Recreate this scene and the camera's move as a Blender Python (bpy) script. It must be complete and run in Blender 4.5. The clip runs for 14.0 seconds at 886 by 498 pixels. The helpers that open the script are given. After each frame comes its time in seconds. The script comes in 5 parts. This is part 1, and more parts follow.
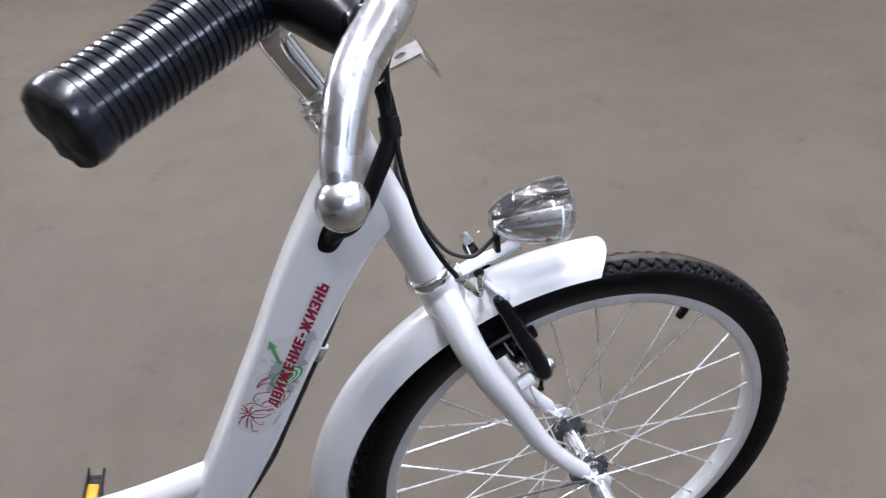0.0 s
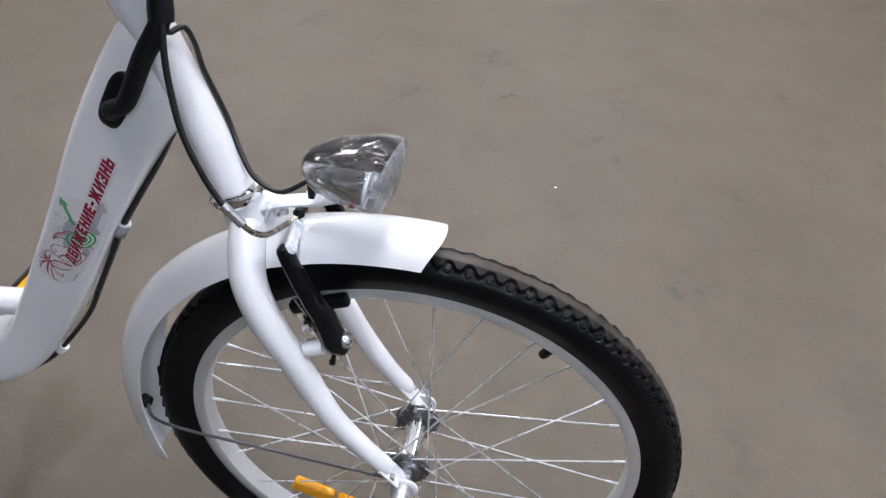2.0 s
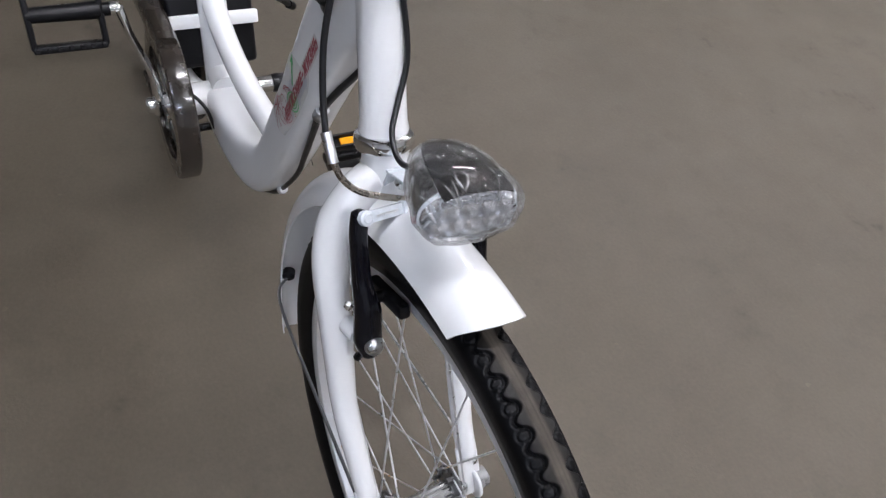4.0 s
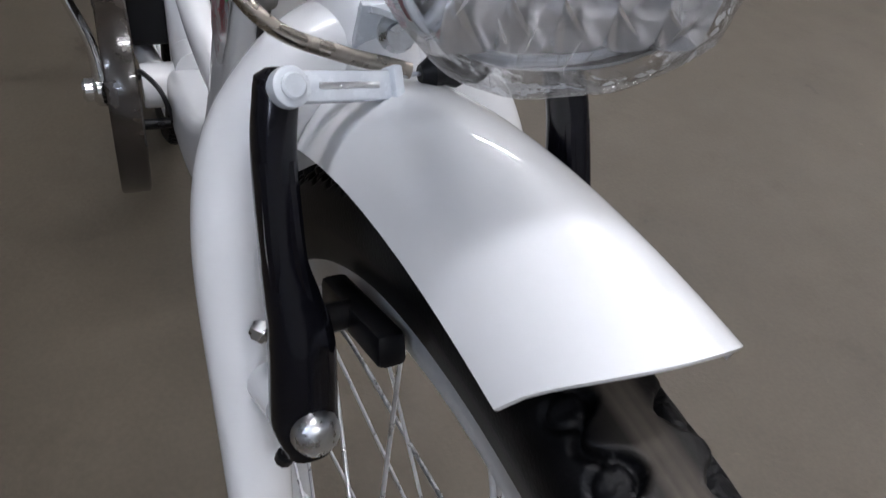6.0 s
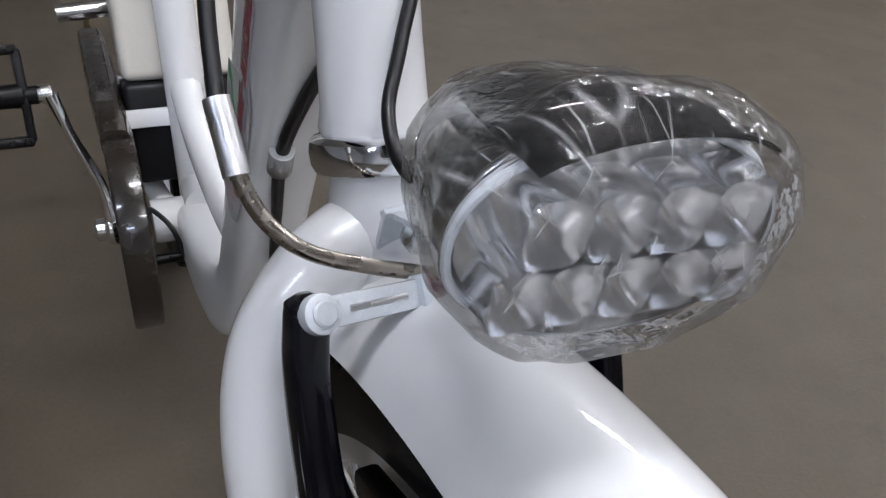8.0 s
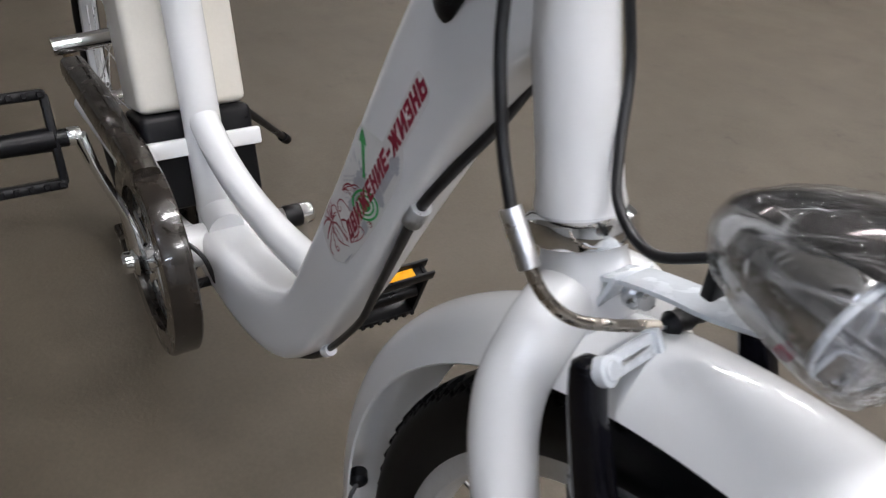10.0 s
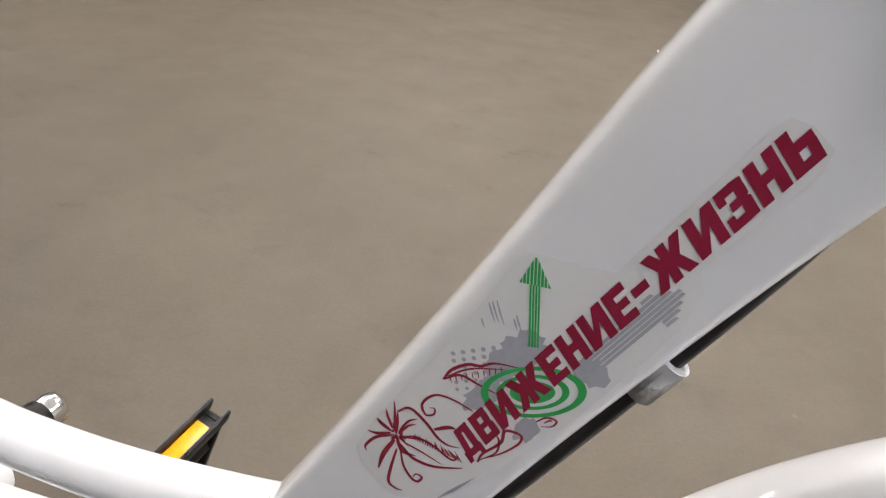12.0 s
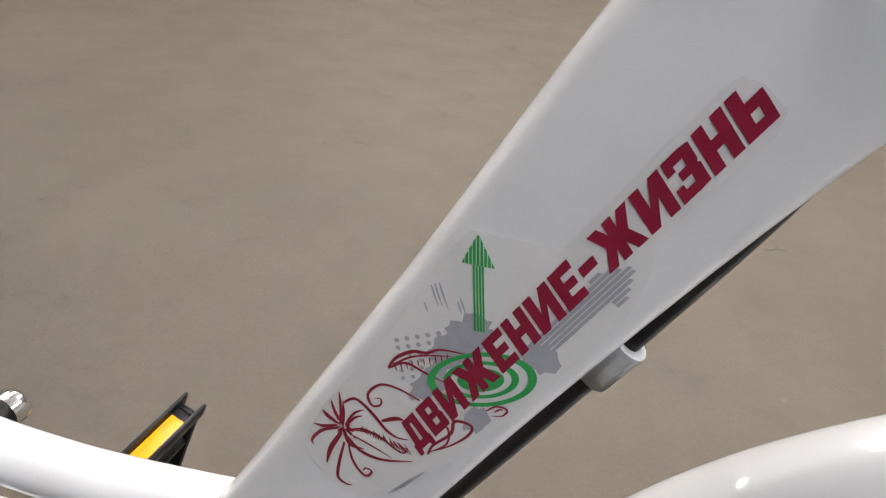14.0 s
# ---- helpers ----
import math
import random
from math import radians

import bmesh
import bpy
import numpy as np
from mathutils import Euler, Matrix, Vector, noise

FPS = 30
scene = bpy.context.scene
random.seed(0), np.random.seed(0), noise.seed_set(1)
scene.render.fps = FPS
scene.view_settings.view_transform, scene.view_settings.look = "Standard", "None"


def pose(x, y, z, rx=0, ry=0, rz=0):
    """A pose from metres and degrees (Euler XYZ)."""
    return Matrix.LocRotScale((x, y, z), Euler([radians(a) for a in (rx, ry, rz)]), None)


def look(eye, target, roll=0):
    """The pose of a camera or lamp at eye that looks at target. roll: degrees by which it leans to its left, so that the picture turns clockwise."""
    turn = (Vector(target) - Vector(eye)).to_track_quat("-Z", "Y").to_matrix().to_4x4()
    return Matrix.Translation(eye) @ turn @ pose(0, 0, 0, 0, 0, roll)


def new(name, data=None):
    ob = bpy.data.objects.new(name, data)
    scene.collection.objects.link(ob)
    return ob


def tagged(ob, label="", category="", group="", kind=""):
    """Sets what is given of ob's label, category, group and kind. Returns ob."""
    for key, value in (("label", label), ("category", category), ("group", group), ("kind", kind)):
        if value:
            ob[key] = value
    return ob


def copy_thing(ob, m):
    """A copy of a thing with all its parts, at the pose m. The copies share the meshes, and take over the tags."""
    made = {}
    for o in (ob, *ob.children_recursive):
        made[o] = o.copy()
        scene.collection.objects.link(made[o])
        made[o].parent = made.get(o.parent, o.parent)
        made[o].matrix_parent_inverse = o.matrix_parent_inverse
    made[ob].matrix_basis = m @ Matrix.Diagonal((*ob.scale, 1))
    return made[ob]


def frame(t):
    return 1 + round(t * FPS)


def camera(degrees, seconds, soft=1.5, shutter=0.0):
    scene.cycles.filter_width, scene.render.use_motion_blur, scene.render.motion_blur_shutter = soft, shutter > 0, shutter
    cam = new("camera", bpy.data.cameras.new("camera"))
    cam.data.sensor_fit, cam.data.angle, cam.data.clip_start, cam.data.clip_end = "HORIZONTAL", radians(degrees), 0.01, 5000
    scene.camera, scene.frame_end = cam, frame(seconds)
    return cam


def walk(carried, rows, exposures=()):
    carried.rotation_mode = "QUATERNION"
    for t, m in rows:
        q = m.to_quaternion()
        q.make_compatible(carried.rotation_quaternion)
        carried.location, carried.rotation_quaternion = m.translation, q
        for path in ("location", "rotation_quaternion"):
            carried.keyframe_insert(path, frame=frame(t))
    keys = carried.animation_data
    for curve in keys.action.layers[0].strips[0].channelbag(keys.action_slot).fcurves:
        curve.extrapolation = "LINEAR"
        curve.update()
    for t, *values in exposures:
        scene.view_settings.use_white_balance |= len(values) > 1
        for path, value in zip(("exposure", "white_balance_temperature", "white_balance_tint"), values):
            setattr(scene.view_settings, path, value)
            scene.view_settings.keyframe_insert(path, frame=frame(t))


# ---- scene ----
cam = camera(59.94, 14.0, soft=1.25, shutter=0.22)
walk(cam, [
    (0, look((-0.2846, -0.6116, 1.1140), (-0.1803, -0.1326, 0.7680), -6.47)),
    (0.2, look((-0.2607, -0.5625, 1.0959), (-0.1542, -0.0896, 0.7422), -3.58)),
    (0.5, look((-0.1935, -0.5324, 1.0953), (-0.1126, -0.0624, 0.7311), -3.60)),
    (1, look((-0.0616, -0.5635, 1.1092), (-0.0449, -0.0659, 0.7744), -2.94)),
    (1.5, look((0.0461, -0.5878, 1.0995), (0.0185, -0.1020, 0.7485), 0.22)),
    (2, look((0.0869, -0.5167, 1.0714), (0.0295, -0.0694, 0.6756), 3.29)),
    (2.5, look((0.1198, -0.4368, 1.0730), (0.0112, -0.0352, 0.6406), 5.90)),
    (3, look((0.2098, -0.3509, 1.0877), (-0.0000, -0.0083, 0.6420), 8.94)),
    (3.2, look((0.2631, -0.3270, 1.0899), (0.0095, -0.0064, 0.6507), 12.17)),
    (5.3, look((0.1790, -0.1416, 0.8301), (-0.1953, 0.0754, 0.4143), 10.75)),
    (5.5, look((0.1405, -0.1247, 0.7950), (-0.2414, 0.1020, 0.3916), 12.33)),
    (6, look((0.0906, -0.1033, 0.7414), (-0.3076, 0.1395, 0.3639), 9.67)),
    (6.5, look((0.0730, -0.0945, 0.7441), (-0.3449, 0.1571, 0.3947), 7.30)),
    (7, look((0.0707, -0.0997, 0.7564), (-0.3594, 0.1521, 0.4223), 5.70)),
    (7.2, look((0.0694, -0.1009, 0.7632), (-0.3671, 0.1474, 0.4348), 5.46)),
    (9.3, look((0.0567, -0.1124, 0.7804), (-0.3713, 0.1500, 0.4518), 4.21)),
    (9.5, look((0.0562, -0.1272, 0.7884), (-0.3648, 0.1464, 0.4598), 5.05)),
    (10, look((0.0230, -0.2295, 0.8246), (-0.3655, 0.0796, 0.4876), 5.92)),
    (10.2, look((-0.0144, -0.2575, 0.8179), (-0.3815, 0.0756, 0.4798), 6.91)),
    (10.5, look((-0.0976, -0.2612, 0.8235), (-0.4172, 0.1120, 0.4791), 6.90)),
    (10.8, look((-0.1928, -0.2673, 0.8084), (-0.4894, 0.1397, 0.4822), 8.60)),
    (11, look((-0.2373, -0.2550, 0.7907), (-0.4917, 0.1806, 0.4658), 8.64)),
    (11.5, look((-0.3004, -0.2336, 0.7520), (-0.4821, 0.2579, 0.4596), 6.11)),
    (12, look((-0.3106, -0.2231, 0.7356), (-0.4495, 0.2861, 0.4502), 6.18)),
    (12.5, look((-0.3021, -0.2117, 0.7191), (-0.4397, 0.2986, 0.4350), 6.11)),
    (13, look((-0.3001, -0.2089, 0.7196), (-0.4375, 0.3012, 0.4352), 5.89)),
    (13.5, look((-0.2987, -0.2072, 0.7244), (-0.4339, 0.3012, 0.4358), 5.59)),
    (14, look((-0.2973, -0.2055, 0.7263), (-0.4304, 0.3017, 0.4348), 5.55)),
], exposures=[(0, -0.09, 5980, 15), (0.5, -0.16, 6000, 15), (1.5, -0.22, 6170, 14), (2.5, -0.36, 6150, 14), (3.2, -0.44, 6200, 14), (5.3, -0.82, 6220, 13), (7.2, -0.97, 6150, 13), (9.3, -0.95, 6450, 12), (10.2, -0.62, 6530, 12), (11.0, -0.37, 6870, 12), (12.0, -0.04, 6920, 13), (14.0, -0.04, 6820, 12)])

# ---- world and light ----
HUB = 0.308          # height of the front axle over the floor
STEER = radians(3.0)  # the frame stands turned by this against the front wheel
HEAD_X = -0.167
GROUND = 0.0065      # level of the floor

world = bpy.data.worlds.new("world")
world.use_nodes = True
world.node_tree.nodes["Background"].inputs[0].default_value = (0.55, 0.55, 0.56, 1)
world.node_tree.nodes["Background"].inputs[1].default_value = 0.05
scene.world = world
scene.view_settings.exposure = 0.0


# ---- materials ----
def principled(name):
    m = bpy.data.materials.new(name)
    m.use_nodes = True
    return m, m.node_tree.nodes, m.node_tree.links, m.node_tree.nodes["Principled BSDF"]


def surface(name, color, rough=0.4, metal=0.0, vary=0.08, scale=30.0, bump=0.0, fine=400.0, coat=0.0, rough_vary=0.0, spec=0.5):
    """A surface with large stains, fine grain and a fine relief."""
    m, n, l, p = principled(name)
    tc = n.new("ShaderNodeTexCoord")
    big = n.new("ShaderNodeTexNoise")
    big.inputs["Scale"].default_value, big.inputs["Detail"].default_value = scale, 6
    small = n.new("ShaderNodeTexNoise")
    small.inputs["Scale"].default_value, small.inputs["Detail"].default_value = fine, 3
    l.new(tc.outputs["Object"], big.inputs["Vector"])
    l.new(tc.outputs["Object"], small.inputs["Vector"])
    add = n.new("ShaderNodeMath")
    add.operation = "ADD"
    l.new(big.outputs["Fac"], add.inputs[0])
    l.new(small.outputs["Fac"], add.inputs[1])
    ramp = n.new("ShaderNodeMapRange")
    ramp.inputs["From Min"].default_value, ramp.inputs["From Max"].default_value = 0.6, 1.4
    ramp.inputs["To Min"].default_value, ramp.inputs["To Max"].default_value = 1 - vary, 1 + vary
    l.new(add.outputs[0], ramp.inputs["Value"])
    mul = n.new("ShaderNodeVectorMath")
    mul.operation = "SCALE"
    mul.inputs[0].default_value = color
    l.new(ramp.outputs[0], mul.inputs["Scale"])
    l.new(mul.outputs[0], p.inputs["Base Color"])
    p.inputs["Metallic"].default_value = metal
    p.inputs["Specular IOR Level"].default_value = spec
    rr = n.new("ShaderNodeMapRange")
    rr.inputs["From Min"].default_value, rr.inputs["From Max"].default_value = 0.3, 0.7
    rr.inputs["To Min"].default_value, rr.inputs["To Max"].default_value = max(0.02, rough - rough_vary), min(1, rough + rough_vary)
    l.new(big.outputs["Fac"], rr.inputs["Value"])
    l.new(rr.outputs[0], p.inputs["Roughness"])
    if coat:
        p.inputs["Coat Weight"].default_value, p.inputs["Coat Roughness"].default_value = coat, 0.035
    if bump:
        b = n.new("ShaderNodeBump")
        b.inputs["Strength"].default_value, b.inputs["Distance"].default_value = 1.0, bump
        l.new(small.outputs["Fac"], b.inputs["Height"])
        l.new(b.outputs["Normal"], p.inputs["Normal"])
    return m


WHITE = surface("white_paint", (0.852, 0.860, 0.866), 0.32, vary=0.008, scale=9, coat=0.8, rough_vary=0.02)
CASE = surface("cream_plastic", (0.74, 0.71, 0.64), 0.38, vary=0.03, scale=12, rough_vary=0.08, bump=0.00004, fine=300)
CHROME = surface("chrome", (0.86, 0.87, 0.88), 0.11, 1.0, vary=0.06, scale=40, rough_vary=0.06)
ALU = surface("satin_aluminium", (0.72, 0.73, 0.74), 0.32, 1.0, vary=0.05, scale=60, rough_vary=0.08, bump=0.00002, fine=700)
POLISHED = surface("polished_aluminium", (0.80, 0.81, 0.83), 0.27, 1.0, vary=0.04, scale=60, rough_vary=0.10, bump=0.00003, fine=500)
RIM = surface("rim_aluminium", (0.76, 0.775, 0.79), 0.40, 0.6, vary=0.05, scale=50, rough_vary=0.08)
ZINC = surface("zinc_steel", (0.62, 0.64, 0.66), 0.30, 1.0, vary=0.12, scale=200, rough_vary=0.1)
RUBBER = surface("plain_rubber", (0.0035, 0.0035, 0.004), 0.5, vary=0.25, scale=25, rough_vary=0.1, spec=0.12)
BLACK = surface("black_plastic", (0.005, 0.005, 0.006), 0.36, vary=0.2, scale=40, rough_vary=0.1, bump=0.00005, fine=600, spec=0.22)
GRIPM = surface("wrapped_grip_rubber", (0.008, 0.010, 0.015), 0.19, vary=0.3, scale=30, rough_vary=0.08, bump=0.0003, fine=140, coat=0.22, spec=0.3)
SPOKEM = surface("spoke_steel", (0.80, 0.81, 0.83), 0.30, 0.75, vary=0.08, scale=60, rough_vary=0.08)
GLOSSBLACK = surface("glossy_black_paint", (0.004, 0.004, 0.006), 0.16, vary=0.2, scale=40, rough_vary=0.04, spec=0.28)
CABLE = surface("cable_sheath", (0.005, 0.005, 0.006), 0.38, vary=0.2, scale=80, rough_vary=0.08)
SLEEVE = surface("braided_sleeve", (0.004, 0.004, 0.0045), 0.65, vary=0.3, scale=120, bump=0.0004, fine=900, spec=0.25)
BROWNFILM = surface("dark_wrapped_guard", (0.022, 0.017, 0.013), 0.2, vary=0.35, scale=45, rough_vary=0.14, bump=0.0006, fine=90, coat=0.5)
CHAIN = surface("oiled_chain_steel", (0.14, 0.09, 0.035), 0.35, 0.85, vary=0.4, scale=150, rough_vary=0.1)
ORANGE = surface("amber_reflector", (0.88, 0.38, 0.010), 0.18, vary=0.12, scale=150, bump=0.0003, fine=500)
RED = surface("dark_red_print", (0.285, 0.006, 0.038), 0.3, vary=0.05, scale=60, coat=0.4)
INK = surface("thin_red_ink", (0.29, 0.012, 0.036), 0.3, vary=0.1, scale=200, coat=0.4)
GREEN = surface("green_print", (0.022, 0.40, 0.10), 0.3, vary=0.06, scale=60, coat=0.4)
GREYINK = surface("grey_print", (0.41, 0.42, 0.46), 0.3, vary=0.08, scale=120, coat=0.4)
STICKER = surface("clear_sticker", (0.815, 0.813, 0.80), 0.22, vary=0.02, scale=80, coat=0.5)
NOODLE = surface("steel_noodle", (0.42, 0.38, 0.33), 0.28, 1.0, vary=0.1, scale=120, rough_vary=0.08)
FROST = surface("frosted_link_plastic", (0.70, 0.74, 0.78), 0.25, vary=0.06, scale=120, rough_vary=0.1, coat=0.4)
STAYM = surface("grey_coated_steel", (0.13, 0.13, 0.135), 0.35, 0.4, vary=0.1, scale=100)
SCUFF = surface("dark_scuff", (0.045, 0.038, 0.028), 0.7, vary=0.3, scale=200)
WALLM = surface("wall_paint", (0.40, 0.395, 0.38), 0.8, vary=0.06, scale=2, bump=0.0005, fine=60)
# lighter paint, so that two unseen walls throw more light on the bicycle
BOUNCEWALL = surface("bounce_wall_paint", (0.66, 0.66, 0.65), 0.8, vary=0.04, scale=2, bump=0.0004, fine=60)
CEIL = surface("ceiling_paint", (0.60, 0.60, 0.59), 0.85, vary=0.05, scale=2)


def concrete():
    m, n, l, p = principled("concrete")
    tc = n.new("ShaderNodeTexCoord")

    def noise_at(scale, detail, rough=0.55):
        t = n.new("ShaderNodeTexNoise")
        t.inputs["Scale"].default_value, t.inputs["Detail"].default_value, t.inputs["Roughness"].default_value = scale, detail, rough
        l.new(tc.outputs["Object"], t.inputs["Vector"])
        return t

    def ramp(src, pts):
        r = n.new("ShaderNodeValToRGB")
        r.color_ramp.elements[0].position, r.color_ramp.elements[0].color = pts[0][0], (*pts[0][1], 1)
        r.color_ramp.elements[1].position, r.color_ramp.elements[1].color = pts[-1][0], (*pts[-1][1], 1)
        for pos, c in pts[1:-1]:
            r.color_ramp.elements.new(pos).color = (*c, 1)
        l.new(src, r.inputs[0])
        return r

    def mix(a, b, f, mode="MULTIPLY"):
        x = n.new("ShaderNodeMix")
        x.data_type, x.blend_type = "RGBA", mode
        x.inputs[0].default_value = f
        l.new(a, x.inputs[6])
        l.new(b, x.inputs[7])
        return x.outputs[2]

    base = ramp(noise_at(1.9, 8, 0.66).outputs["Fac"], [(0.3, (0.0685, 0.0546, 0.0369)), (0.5, (0.0808, 0.0651, 0.0449)), (0.72, (0.0913, 0.0744, 0.0525))])
    mid = ramp(noise_at(9, 6, 0.65).outputs["Fac"], [(0.3, (0.93, 0.93, 0.92)), (0.7, (1.045, 1.045, 1.045))])
    grain = ramp(noise_at(140, 4).outputs["Fac"], [(0.3, (0.92, 0.92, 0.92)), (0.7, (1.07, 1.07, 1.07))])
    spot = ramp(noise_at(5.5, 4, 0.75).outputs["Fac"], [(0.29, (0.58, 0.56, 0.54)), (0.345, (0.88, 0.875, 0.87)), (0.45, (1, 1, 1))])
    fleck = ramp(noise_at(38, 2, 0.5).outputs["Fac"], [(0.76, (1, 1, 1)), (0.80, (1.25, 1.24, 1.22))])
    c = mix(base.outputs[0], mid.outputs[0], 1)
    c = mix(c, grain.outputs[0], 1)
    c = mix(c, spot.outputs[0], 0.9)
    c = mix(c, fleck.outputs[0], 1)
    l.new(c, p.inputs["Base Color"])
    rr = n.new("ShaderNodeMapRange")
    rr.inputs["To Min"].default_value, rr.inputs["To Max"].default_value = 0.54, 0.70
    l.new(noise_at(6, 5).outputs["Fac"], rr.inputs["Value"])
    l.new(rr.outputs[0], p.inputs["Roughness"])
    b = n.new("ShaderNodeBump")
    b.inputs["Strength"].default_value, b.inputs["Distance"].default_value = 0.5, 0.0008
    l.new(noise_at(160, 5).outputs["Fac"], b.inputs["Height"])
    l.new(b.outputs["Normal"], p.inputs["Normal"])
    return m


def tyre_rubber():
    """Black sidewalls; the tread, farther from the axle, is greyed by dust where it stands proud of its grooves."""
    m, n, l, p = principled("tyre_rubber")
    tc = n.new("ShaderNodeTexCoord")
    off = n.new("ShaderNodeVectorMath")
    off.operation = "SUBTRACT"
    off.inputs[1].default_value = (0, 0, HUB)
    l.new(tc.outputs["Object"], off.inputs[0])
    flat = n.new("ShaderNodeVectorMath")
    flat.operation = "MULTIPLY"
    flat.inputs[1].default_value = (1, 0, 1)
    l.new(off.outputs[0], flat.inputs[0])
    far = n.new("ShaderNodeVectorMath")
    far.operation = "LENGTH"
    l.new(flat.outputs[0], far.inputs[0])
    dust = n.new("ShaderNodeMapRange")
    dust.inputs["From Min"].default_value, dust.inputs["From Max"].default_value = 0.2992, 0.3014
    l.new(far.outputs["Value"], dust.inputs["Value"])
    grain = n.new("ShaderNodeTexNoise")
    grain.inputs["Scale"].default_value, grain.inputs["Detail"].default_value = 55, 6
    l.new(tc.outputs["Object"], grain.inputs["Vector"])
    patch = n.new("ShaderNodeMapRange")
    patch.inputs["From Min"].default_value, patch.inputs["From Max"].default_value = 0.3, 0.7
    patch.inputs["To Min"].default_value, patch.inputs["To Max"].default_value = 0.45, 1.0
    l.new(grain.outputs["Fac"], patch.inputs["Value"])
    amount = n.new("ShaderNodeMath")
    amount.operation = "MULTIPLY"
    l.new(dust.outputs[0], amount.inputs[0])
    l.new(patch.outputs[0], amount.inputs[1])
    xyz = n.new("ShaderNodeSeparateXYZ")
    l.new(tc.outputs["Object"], xyz.inputs[0])
    side = n.new("ShaderNodeMath")
    side.operation = "ABSOLUTE"
    l.new(xyz.outputs["Y"], side.inputs[0])
    crown = n.new("ShaderNodeMapRange")
    crown.inputs["From Min"].default_value, crown.inputs["From Max"].default_value = 0.0030, 0.0062
    crown.inputs["To Min"].default_value, crown.inputs["To Max"].default_value = 1.0, 0.22
    l.new(side.outputs[0], crown.inputs["Value"])
    worn = n.new("ShaderNodeMath")
    worn.operation = "MULTIPLY"
    l.new(amount.outputs[0], worn.inputs[0])
    l.new(crown.outputs[0], worn.inputs[1])
    c = n.new("ShaderNodeMix")
    c.data_type = "RGBA"
    c.inputs[6].default_value, c.inputs[7].default_value = (0.0028, 0.0029, 0.0035, 1), (0.075, 0.064, 0.052, 1)
    l.new(worn.outputs[0], c.inputs[0])
    l.new(c.outputs[2], p.inputs["Base Color"])
    p.inputs["Roughness"].default_value = 0.42
    p.inputs["Specular IOR Level"].default_value = 0.14
    fine = n.new("ShaderNodeTexNoise")
    fine.inputs["Scale"].default_value = 700
    l.new(tc.outputs["Object"], fine.inputs["Vector"])
    b = n.new("ShaderNodeBump")
    b.inputs["Strength"].default_value, b.inputs["Distance"].default_value = 1.0, 0.00012
    l.new(fine.outputs["Fac"], b.inputs["Height"])
    l.new(b.outputs["Normal"], p.inputs["Normal"])
    return m


